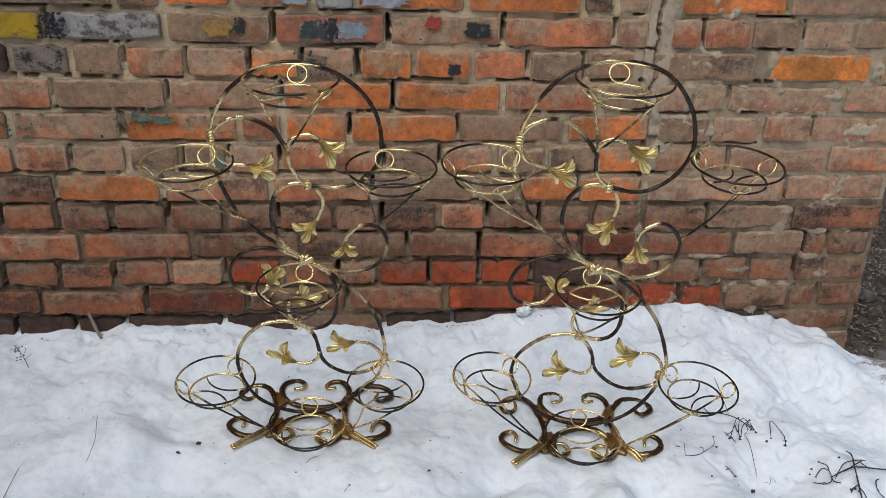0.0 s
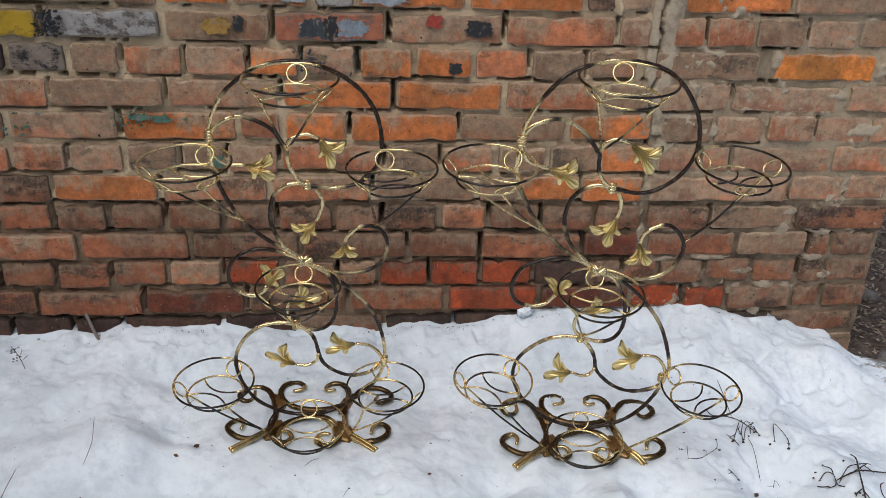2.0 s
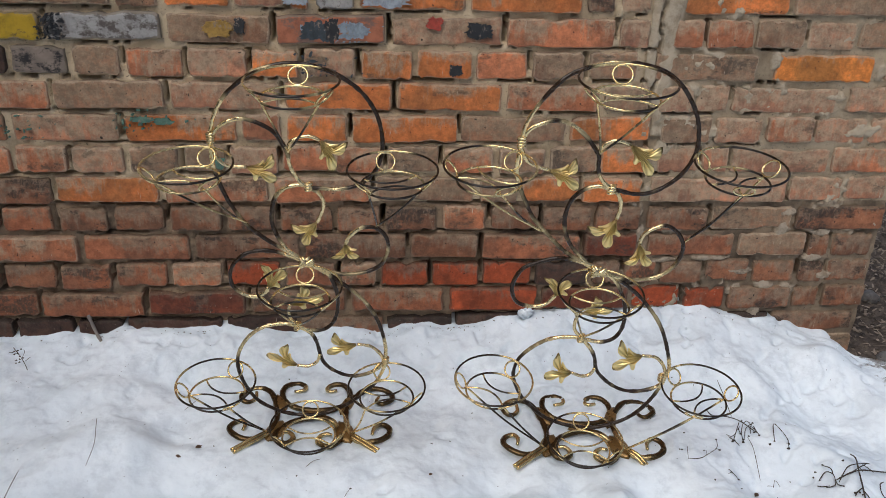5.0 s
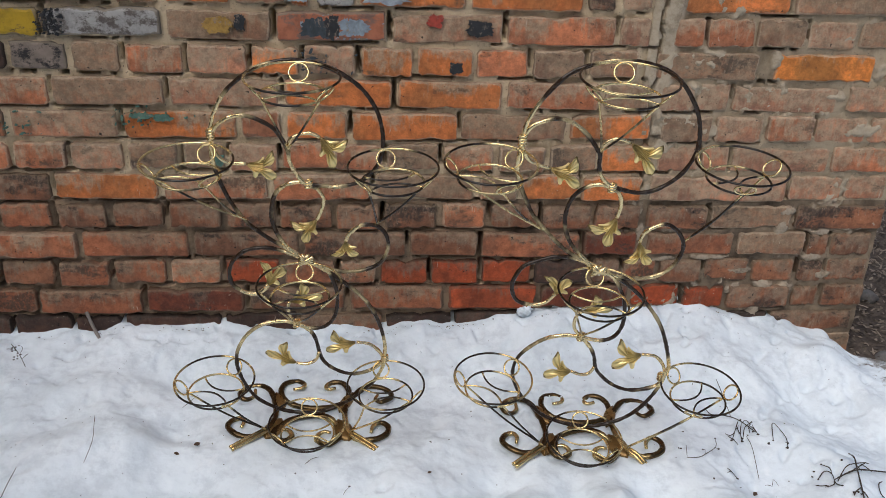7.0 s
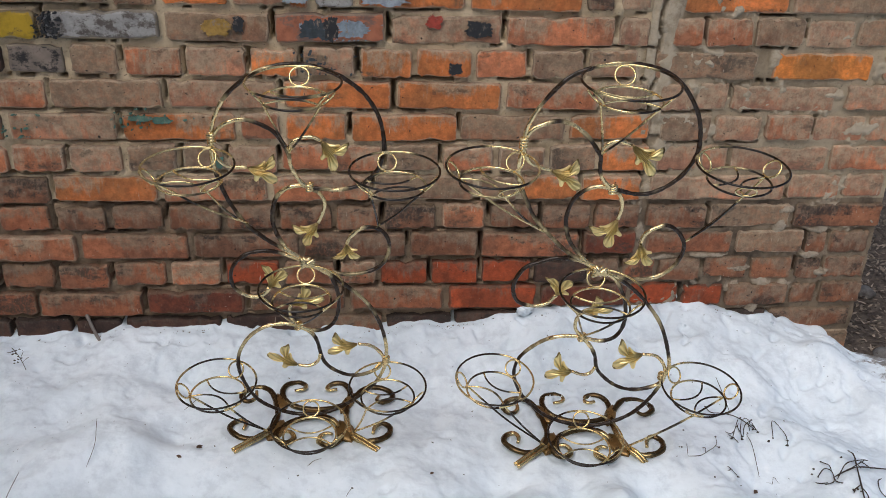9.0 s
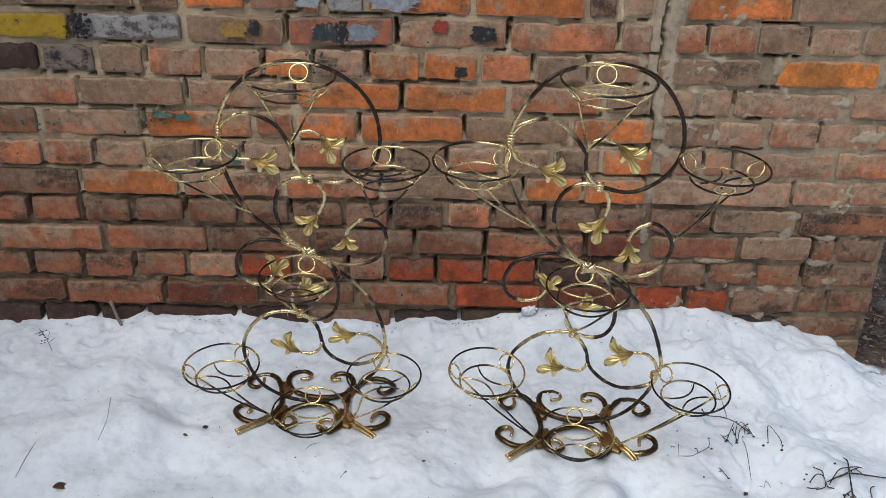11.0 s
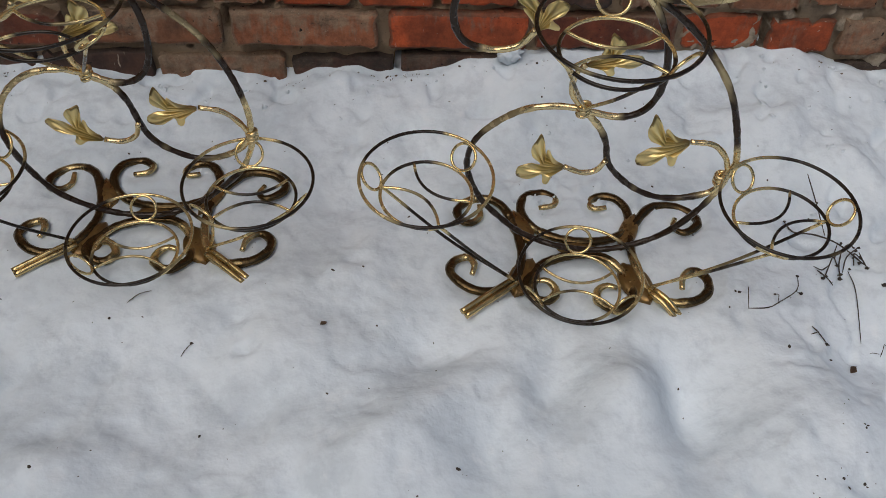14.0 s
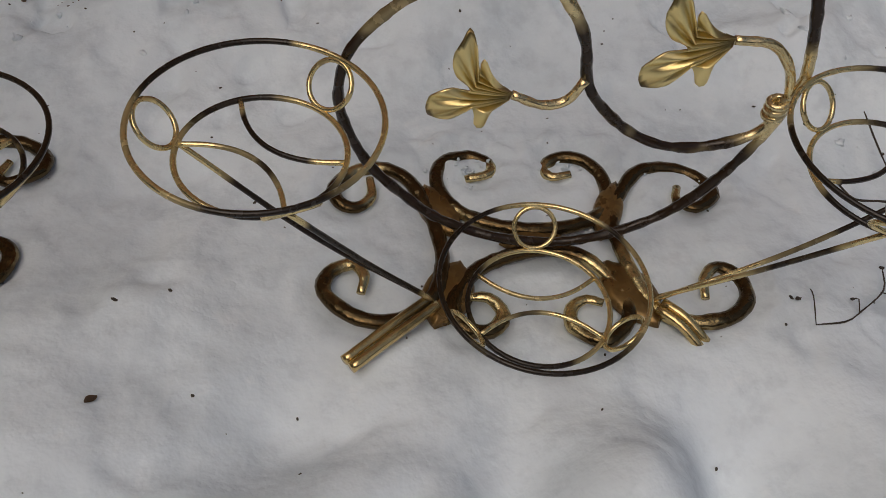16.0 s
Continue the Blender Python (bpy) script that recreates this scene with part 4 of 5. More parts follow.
leaf(left_stand, (0.031, 0.523), (-0.021, 0.523), (0.012, 0.473))
leaf(left_stand, (0.087, 0.473), (0.054, 0.442), (0.115, 0.445))
leaf(left_stand, (-0.076, 0.369), (-0.088, 0.428), (-0.035, 0.403))
leaf(left_stand, (-0.027, 0.163), (-0.043, 0.225), (-0.089, 0.191))
leaf(left_stand, (0.106, 0.218), (0.058, 0.255), (0.047, 0.195))
rod(left_stand, "tendril", [(-0.021, 0.270), (-0.035, 0.287), (-0.038, 0.308), (-0.034, 0.326)], 0.004)
leaf(left_stand, (-0.034, 0.326), (-0.008, 0.378), (0.034, 0.336))
collar(left_stand, (0.018, 0.603), 3)
collar(left_stand, (-0.161, 0.706), 4)
collar(left_stand, (-0.021, 0.270), 3)
collar(left_stand, (0.168, 0.172), 3)
knot(left_stand, (0.004, 0.432))
pot_holder(left_stand, (0.006, -0.09, 0.85), 86, (-0.018, 0, 0.672))
pot_holder(left_stand, (-0.192, -0.083, 0.688), 71, (-0.109, 0, 0.523))
pot_holder(left_stand, (0.181, -0.102, 0.687), 100, (0.149, 0, 0.511))
pot_holder(left_stand, (-0.002, -0.088, 0.425), 86, (-0.021, 0, 0.27))
pot_holder(left_stand, (-0.193, -0.07, 0.174), 64, (-0.1, -0.045, 0.012))
pot_holder(left_stand, (0.170, -0.072, 0.157), 98, (0.09, -0.058, 0.012))
pot_holder(left_stand, (-0.003, -0.08, 0.058), 90, None)
base(left_stand, False)

right_stand = flower_stand(RIGHT_AT, 6.8)
rod(right_stand, "hoop", [(-0.203, 0.744), (-0.199, 0.767), (-0.186, 0.797), (-0.164, 0.830), (-0.134, 0.862), (-0.102, 0.878), (-0.066, 0.887), (-0.036, 0.889), (0.001, 0.886), (0.041, 0.874), (0.073, 0.852), (0.097, 0.823), (0.116, 0.790), (0.126, 0.756), (0.129, 0.724), (0.124, 0.700), (0.109, 0.671), (0.087, 0.649), (0.056, 0.632), (0.023, 0.629), (-0.019, 0.639), (-0.008, 0.629), (-0.000, 0.612), (0.001, 0.593), (-0.003, 0.573)], 0.0)
rod(right_stand, "scroll", [(-0.022, 0.639), (-0.046, 0.645), (-0.072, 0.638), (-0.093, 0.619), (-0.103, 0.589), (-0.103, 0.558), (-0.092, 0.523), (-0.072, 0.495), (-0.048, 0.470), (-0.026, 0.454)], 0.004)
rod(right_stand, "scroll", [(-0.203, 0.737), (-0.192, 0.761), (-0.171, 0.774), (-0.144, 0.781), (-0.114, 0.773), (-0.086, 0.751), (-0.067, 0.727), (-0.056, 0.710), (-0.055, 0.692), (-0.050, 0.670), (-0.037, 0.652), (-0.022, 0.639)], -0.004)
rod(right_stand, "tendril", [(-0.056, 0.708), (-0.054, 0.724), (-0.042, 0.736), (-0.024, 0.740), (0.000, 0.732)], 0.0)
rod(right_stand, "tendril", [(-0.205, 0.730), (-0.190, 0.699), (-0.169, 0.687), (-0.146, 0.680)], 0.0)
rod(right_stand, "stem", [(-0.204, 0.730), (-0.208, 0.688), (-0.202, 0.652), (-0.185, 0.612), (-0.165, 0.574), (-0.135, 0.539), (-0.100, 0.503), (-0.066, 0.479), (-0.026, 0.454)], 0.0)
rod(right_stand, "scroll", [(-0.025, 0.454), (0.017, 0.437), (0.060, 0.432), (0.102, 0.440), (0.130, 0.465), (0.141, 0.498), (0.138, 0.522), (0.122, 0.546), (0.099, 0.560), (0.076, 0.554), (0.057, 0.538), (0.052, 0.516)], -0.004)
rod(right_stand, "scroll", [(-0.027, 0.460), (-0.067, 0.477), (-0.107, 0.483), (-0.145, 0.474), (-0.176, 0.459), (-0.193, 0.428), (-0.194, 0.400), (-0.182, 0.376), (-0.155, 0.366), (-0.125, 0.370), (-0.105, 0.393)], 0.003)
rod(right_stand, "stem", [(-0.027, 0.457), (0.018, 0.434), (0.064, 0.397), (0.097, 0.360), (0.129, 0.314), (0.152, 0.261), (0.169, 0.203), (0.167, 0.183), (0.158, 0.168)], 0.0)
rod(right_stand, "scroll", [(-0.027, 0.457), (0.011, 0.434), (0.033, 0.398), (0.045, 0.357), (0.046, 0.315), (0.033, 0.285), (0.006, 0.273), (-0.034, 0.280)], -0.006)
rod(right_stand, "hoop", [(-0.037, 0.281, 0.002), (-0.070, 0.278, 0.010), (-0.105, 0.263, 0.020), (-0.136, 0.235, 0.028), (-0.160, 0.200, 0.034), (-0.168, 0.162, 0.036), (-0.163, 0.131, 0.035), (-0.145, 0.093, 0.030), (-0.118, 0.065, 0.023), (-0.087, 0.042, 0.015), (-0.042, 0.030, 0.003), (0.003, 0.023, 0.000), (0.047, 0.027, 0.000), (0.090, 0.045, 0.000), (0.122, 0.073, 0.000), (0.146, 0.111, 0.000), (0.161, 0.148, 0.000), (0.168, 0.185, 0.000)])
rod(right_stand, "scroll", [(-0.033, 0.278), (-0.012, 0.251), (-0.000, 0.225), (0.006, 0.198), (0.019, 0.175), (0.049, 0.146), (0.084, 0.129), (0.121, 0.129), (0.155, 0.144), (0.168, 0.176)], 0.004)
rod(right_stand, "tendril", [(0.004, 0.199), (-0.006, 0.181), (-0.024, 0.177), (-0.047, 0.187)], 0.0)
rod(right_stand, "tendril", [(0.165, 0.176), (0.155, 0.204), (0.134, 0.226), (0.104, 0.231)], 0.0)
leaf(right_stand, (0.000, 0.732), (0.060, 0.731), (0.039, 0.671))
leaf(right_stand, (-0.146, 0.680), (-0.100, 0.708), (-0.095, 0.639))
leaf(right_stand, (-0.003, 0.573), (-0.061, 0.562), (-0.008, 0.513))
leaf(right_stand, (0.052, 0.516), (0.022, 0.474), (0.083, 0.474))
leaf(right_stand, (-0.105, 0.393), (-0.134, 0.441), (-0.074, 0.425))
leaf(right_stand, (-0.047, 0.187), (-0.083, 0.248), (-0.104, 0.175))
leaf(right_stand, (0.104, 0.231), (0.049, 0.281), (0.047, 0.197))
rod(right_stand, "tendril", [(-0.037, 0.282), (-0.053, 0.303), (-0.053, 0.33), (-0.044, 0.347)], 0.004)
leaf(right_stand, (-0.044, 0.347), (-0.022, 0.394), (0.016, 0.352))
collar(right_stand, (-0.022, 0.639), 3)
collar(right_stand, (-0.203, 0.737), 4)
collar(right_stand, (-0.037, 0.282), 3)
collar(right_stand, (0.158, 0.168), 3)
knot(right_stand, (-0.026, 0.454))
pot_holder(right_stand, (-0.049, -0.087, 0.889), 82, (-0.056, 0, 0.71))
pot_holder(right_stand, (-0.267, -0.063, 0.72), 46, (-0.149, 0, 0.547))
pot_holder(right_stand, (0.193, -0.06, 0.718), 136, (0.141, 0, 0.518))
pot_holder(right_stand, (-0.035, -0.078, 0.454), 86, (-0.037, 0, 0.282))
pot_holder(right_stand, (-0.222, -0.029, 0.196), 47, (-0.1, -0.045, 0.012))
pot_holder(right_stand, (0.217, -0.075, 0.198), 122, (0.09, -0.058, 0.012))
pot_holder(right_stand, (-0.014, -0.066, 0.053), 84, None)
base(right_stand, True)


# ---- twigs, weeds and litter ----
def twig(name, label, pts, r, forks=0, seed=1, category="twig"):
    rng = random.Random(seed)
    bm = bmesh.new()
    main = spline(pts, 0.008)
    r *= 0.64
    tube(bm, main, r, 5, wob=0.3, taper=0.5)
    ob = part(name, bm, TWIG)
    for _ in range(forks):
        i = rng.randrange(len(main) // 4, len(main))
        p = main[i]
        d = Vector((rng.uniform(-1, 1), rng.uniform(-1, 1), rng.uniform(-0.1, 0.7))).normalized() * rng.uniform(0.008, 0.03)
        q = p + d
        bm = bmesh.new()
        tube(bm, spline([p, p + d * 0.5 + Vector((0, 0, 0.003)), q], 0.008), r * 0.6, 4, wob=0.3)
        side = part("side_twig", bm, TWIG, ob)
        if rng.random() < 0.6:
            bm = bmesh.new()
            bmesh.ops.create_icosphere(bm, subdivisions=1, radius=r * rng.uniform(1.3, 2.6), matrix=Matrix.Translation(q) @ pose(0, 0, 0, rng.uniform(0, 90), 0, rng.uniform(0, 180)) @ Matrix.Diagonal((0.8, 1.8, 0.7, 1)))
            part("seed_head", bm, TWIG, side)
    return tagged(ob, label, category)


def on_snow(x, y, lift=0.003):
    return (x, y, snow_height(x, y) + lift)


stick_bm = bmesh.new()
tube(stick_bm, spline([on_snow(-0.842, 2.075, -0.02), (-0.8635, 2.0935, -0.016), (-0.885, 2.112, 0.030)], 0.008), 0.0042, 8, wob=0.25)
tagged(part("stick", stick_bm, STICK), "short grey stick leaning on the wall out of the snow", "stick")
twig("grass_blade", "single dry grass blade lying on the snow", [on_snow(-0.772, 1.66), on_snow(-0.762, 1.70, 0.01), on_snow(-0.768, 1.74, 0.015), on_snow(-0.778, 1.78, 0.012)], 0.0009, 0, 13, "grass")
twig("grass_blade", "dry grass stalk lying on the snow", [on_snow(-0.915, 1.56), on_snow(-0.905, 1.60, 0.01), on_snow(-0.905, 1.65, 0.006)], 0.0012, 0, 14, "grass")
twig("grass_blade", "short dry grass stem on the snow", [on_snow(-0.605, 1.85), on_snow(-0.59, 1.87, 0.006), on_snow(-0.58, 1.90)], 0.0009, 0, 16, "grass")




def seed_head(x, y, z, size, seed, parent):
    """A shrivelled dark seed head: a few crumpled lobes in one lump."""
    bm = bmesh.new()
    bmesh.ops.create_icosphere(bm, subdivisions=2, radius=1)
    for v in bm.verts:
        n = v.co.normalized()
        r = 1 + 0.9 * noise.noise(n * 1.5 + Vector((seed * 3.7, 1, 0))) + 0.5 * noise.noise(n * 4 + Vector((0, seed, 5)))
        v.co = Vector((x, y, z)) + Vector((n.x * 1.3, n.y, n.z * 0.8)) * max(0.15, r) * size * 0.8
    return part("seed_head", bm, TWIG, parent)


def weed(name, label, stalks, heads, r, category="weed"):
    """A dead weed pressed on the snow: a main stalk, side stalks and seed heads. A stalk is a list of (x, y, lift)."""
    ob = None
    for k, pts in enumerate(stalks):
        bm = bmesh.new()
        tube(bm, spline([on_snow(x, y, lift) for x, y, lift in pts], 0.006), r * (1.0 if k == 0 else 0.75), 6, wob=0.35, taper=0.4)
        stalk = part(name if ob is None else "side_stalk", bm, TWIG, ob)
        if ob is None:
            ob = stalk
    for k, (x, y, lift, size) in enumerate(heads):
        seed_head(*on_snow(x, y, lift), size, k + x * 10, ob)
    return tagged(ob, label, category)


weed("dry_weed", "dead branched weed with dark shrivelled seed heads on the snow", [
    [(0.632, 1.813, 0.004), (0.64, 1.794, 0.007), (0.668, 1.784, 0.01), (0.695, 1.763, 0.014), (0.728, 1.735, 0.006)],
    [(0.695, 1.725, 0.004), (0.702, 1.742, 0.009), (0.725, 1.758, 0.012)], [(0.711, 1.731, 0.006), (0.714, 1.747, 0.010), (0.729, 1.741, 0.007)], [(0.690, 1.75, 0.009), (0.684, 1.74, 0.006), (0.687, 1.73, 0.003)], [(0.654, 1.722, 0.003), (0.664, 1.706, 0.005), (0.675, 1.704, 0.002)], [(0.70, 1.756, 0.012), (0.71, 1.762, 0.014), (0.716, 1.757, 0.012)],
    [(0.679, 1.883, 0.02), (0.685, 1.844, 0.016), (0.682, 1.782, 0.011)], [(0.694, 1.763, 0.013), (0.678, 1.737, 0.009), (0.659, 1.706, 0.003)],
    [(0.698, 1.754, 0.013), (0.688, 1.73, 0.006), (0.689, 1.713, 0.003)], [(0.722, 1.75, 0.011), (0.728, 1.744, 0.009), (0.732, 1.729, 0.003)], [(0.65, 1.728, 0.004), (0.661, 1.722, 0.004), (0.672, 1.728, 0.007)]],
    [(0.686, 1.730, 0.004, 0.0026), (0.69, 1.722, 0.003, 0.002), (0.718, 1.752, 0.010, 0.0024), (0.724, 1.757, 0.011, 0.002), (0.706, 1.729, 0.004, 0.002), (0.716, 1.757, 0.012, 0.0018), (0.685, 1.744, 0.005, 0.0022),
    (0.659, 1.708, 0.003, 0.0028), (0.664, 1.712, 0.003, 0.0022), (0.688, 1.715, 0.003, 0.003), (0.692, 1.722, 0.004, 0.0022), (0.732, 1.731, 0.003, 0.003), (0.722, 1.738, 0.006, 0.0026), (0.726, 1.748, 0.008, 0.002), (0.632, 1.813, 0.005, 0.0022), (0.70, 1.765, 0.014, 0.0022), (0.686, 1.84, 0.017, 0.0018)], 0.00125)
weed("dry_weed", "small dead weed with many tiny seed heads standing in the snow", [
    [(-1.005, 1.995, -0.005), (-1.012, 1.998, 0.02), (-1.02, 2.0, 0.04), (-1.032, 2.003, 0.056)], [(-1.012, 1.998, 0.02), (-1.0, 1.998, 0.032), (-0.995, 2.0, 0.036)], [(-1.02, 2.0, 0.04), (-1.036, 2.0, 0.044), (-1.044, 2.0, 0.04)], [(-1.016, 2.0, 0.03), (-1.006, 2.0, 0.048), (-1.008, 2.0, 0.054)]],
    [(-1.032 + 0.006 * math.sin(k * 2.1) + 0.0035 * (k % 6), 2.0, 0.014 + 0.0042 * k, 0.0022) for k in range(11)], 0.0008)
weed("grass_blade", "long thin dry stalk lying on the snow", [[(0.702, 1.726, 0.006), (0.703, 1.69, 0.006), (0.698, 1.625, 0.002)]], [], 0.0007, "grass")
weed("dry_weed", "short forked dead weed with dark seed heads on the snow", [[(0.756, 1.703, 0.002), (0.766, 1.741, 0.012), (0.778, 1.721, 0.01), (0.783, 1.696, 0.006), (0.781, 1.68, 0.003)]],
    [(0.781, 1.682, 0.002, 0.0034), (0.784, 1.689, 0.002, 0.0022), (0.743, 1.697, 0.002, 0.0032), (0.756, 1.704, 0.002, 0.002)], 0.001)
weed("dry_weed", "thin bent weed with small seed heads on the snow", [[(0.533, 1.647, 0.003), (0.561, 1.649, 0.003), (0.579, 1.658, 0.005), (0.609, 1.678, 0.01), (0.613, 1.695, 0.014)], [(0.533, 1.647, 0.003), (0.536, 1.668, 0.008), (0.54, 1.68, 0.006)], [(0.577, 1.657, 0.005), (0.581, 1.669, 0.007), (0.576, 1.67, 0.005)], [(0.606, 1.677, 0.009), (0.616, 1.676, 0.007)]],
    [(0.526, 1.672, 0.002, 0.0022), (0.616, 1.676, 0.007, 0.0025), (0.613, 1.696, 0.014, 0.002), (0.576, 1.67, 0.005, 0.0017)], 0.00075)
weed("dry_weed", "tiny forked weed lying on the snow", [[(0.637, 1.607, 0.002), (0.626, 1.62, 0.004), (0.62, 1.629, 0.003)], [(0.626, 1.62, 0.004), (0.617, 1.618, 0.003)]], [(0.637, 1.606, 0.002, 0.0026)], 0.0009)
weed("grass_blade", "short dry stalks lying on the snow", [[(0.729, 1.622, 0.004), (0.725, 1.614, 0.004), (0.721, 1.607, 0.002)], [(0.708, 1.612, 0.002), (0.712, 1.612, 0.003), (0.72, 1.61, 0.003)], [(0.729, 1.621, 0.004), (0.733, 1.618, 0.004), (0.737, 1.607, 0.002)]], [], 0.0006, "grass")
weed("dry_twig", "straight dark twig with forked curled tips on the snow", [
    [(0.834, 1.570, 0.004), (0.863, 1.576, 0.008), (0.892, 1.579, 0.010), (0.95, 1.586, 0.008), (1.05, 1.60, 0.004)], [(0.841, 1.565, 0.005), (0.858, 1.583, 0.010), (0.874, 1.593, 0.012), (0.911, 1.600, 0.014), (0.929, 1.604, 0.012)],
    [(0.905, 1.596, 0.012), (0.915, 1.592, 0.010), (0.926, 1.582, 0.006)], [(0.870, 1.574, 0.009), (0.893, 1.586, 0.012), (0.918, 1.602, 0.013)], [(0.836, 1.572, 0.005), (0.836, 1.560, 0.004), (0.842, 1.548, 0.002)],
    [(0.812, 1.560, 0.002), (0.824, 1.555, 0.005), (0.832, 1.562, 0.006), (0.836, 1.585, 0.010), (0.828, 1.60, 0.010), (0.812, 1.590, 0.004)], [(0.836, 1.585, 0.010), (0.838, 1.6, 0.012), (0.83, 1.619, 0.008)], [(0.8, 1.575, 0.002), (0.807, 1.566, 0.003), (0.82, 1.562, 0.002)]],
    [(0.814, 1.614, 0.004, 0.0024), (0.806, 1.604, 0.003, 0.0022), (0.83, 1.620, 0.008, 0.002), (0.873, 1.617, 0.003, 0.0026), (0.842, 1.548, 0.002, 0.002), (0.812, 1.589, 0.004, 0.002)], 0.0016, "twig")
weed("dry_twig", "long upright dark twig with seed clusters lying on the snow", [
    [(0.906, 1.647, 0.010), (0.895, 1.61, 0.016), (0.884, 1.576, 0.015), (0.865, 1.508, 0.010), (0.844, 1.428, 0.007), (0.820, 1.35, 0.003)], [(0.870, 1.526, 0.011), (0.856, 1.521, 0.008), (0.851, 1.516, 0.004)], [(0.868, 1.518, 0.010), (0.873, 1.50, 0.008), (0.872, 1.478, 0.003)],
    [(0.889, 1.59, 0.014), (0.898, 1.578, 0.008)], [(0.846, 1.436, 0.007), (0.839, 1.443, 0.004)]],
    [(0.853, 1.522, 0.006, 0.003), (0.860, 1.519, 0.007, 0.0026), (0.863, 1.512, 0.008, 0.002), (0.872, 1.482, 0.003, 0.0022), (0.873, 1.494, 0.006, 0.0018), (0.840, 1.444, 0.004, 0.003), (0.843, 1.436, 0.005, 0.0024), (0.907, 1.645, 0.009, 0.0018)], 0.0017, "twig")
weed("dry_twig", "curled dark twig lying on the snow", [[(0.940, 1.562, 0.003), (0.923, 1.548, 0.008), (0.918, 1.527, 0.008), (0.926, 1.508, 0.003)]], [], 0.0012, "twig")
tuft = [[(-0.345, 1.30, 0.002), (-0.32, 1.318, 0.010), (-0.295, 1.338, 0.010), (-0.268, 1.356, 0.004)], [(-0.305, 1.331, 0.010), (-0.292, 1.32, 0.008), (-0.287, 1.306, 0.003)], [(-0.362, 1.318, 0.002), (-0.348, 1.328, 0.006), (-0.331, 1.326, 0.003)], [(-0.27, 1.305, 0.002), (-0.25, 1.32, 0.005), (-0.232, 1.338, 0.003)]]
rng = random.Random(4)
for k in range(15):
    x, y, turn, reach = rng.gauss(-0.312, 0.016), rng.gauss(1.296, 0.010), rng.uniform(0, 6.28), rng.uniform(0.008, 0.022)
    tuft.append([(x, y, 0.002), (x + 0.5 * reach * math.cos(turn), y + 0.5 * reach * math.sin(turn), rng.uniform(0.004, 0.012)), (x + reach * math.cos(turn + 0.4), y + reach * math.sin(turn + 0.4), 0.003)])
weed("dry_twig", "clump of dark twigs and withered bits on the snow", tuft,
    [(rng.gauss(-0.312, 0.016), rng.gauss(1.298, 0.010), 0.003, rng.uniform(0.002, 0.0048)) for _ in range(12)], 0.0013, "twig")
weed("grass_blade", "short dry grass stem on the snow", [[(-0.311, 1.664, 0.002), (-0.296, 1.675, 0.004), (-0.281, 1.681, 0.002)]], [], 0.0006, "grass")
weed("grass_blade", "short dry grass stem on the snow", [[(-0.225, 1.583, 0.002), (-0.22, 1.591, 0.003), (-0.212, 1.599, 0.003)]], [(-0.213, 1.599, 0.002, 0.002)], 0.0006, "grass")


def fallen_leaf(x, y, size, turn):
    bm = bmesh.new()
    rows = []
    for i in range(9):
        t = i / 8
        half = size * 0.25 * math.sin(math.pi * min(1, t * 1.05)) ** 0.8 + 0.0004
        rows.append([bm.verts.new(((t - 0.5) * size, s * half, (0.10 * abs(s) + 0.08 * math.sin(t * 5) + 0.05 * s) * size)) for s in (-1, -0.5, 0, 0.5, 1)])
    for a, b in zip(rows, rows[1:]):
        for k in range(4):
            bm.faces.new((a[k], a[k + 1], b[k + 1], b[k]))
    bmesh.ops.solidify(bm, geom=bm.faces, thickness=0.0006)
    ob = part("fallen_leaf", bm, WITHERED)
    ob.matrix_world = Matrix.Translation(on_snow(x, y, 0.002)) @ pose(0, 0, 0, 6, 4, turn)
    return tagged(ob, "small brown withered leaf lying on the snow", "leaf", "withered leaves on the snow")


for spot in ((-0.812, 1.545, 0.034, 20), (-0.553, 1.744, 0.018, 30), (-0.59, 1.703, 0.012, -15), (0.67, 1.579, 0.018, 40), (-0.042, 1.624, 0.010, 35)):
    fallen_leaf(*spot)

def crumb(bm, m, r, seed):
    """A ragged lump of crusted snow."""
    made = bmesh.ops.create_icosphere(bm, subdivisions=2, radius=r)["verts"]
    for v in made:
        n = v.co.normalized()
        k = 1 + 0.75 * noise.noise(n * 1.7 + Vector((seed * 1.37, 0, 2))) + 0.45 * noise.noise(n * 4.5 + Vector((0, seed * 0.7, 1)))
        v.co = m @ (n * r * max(0.25, k))


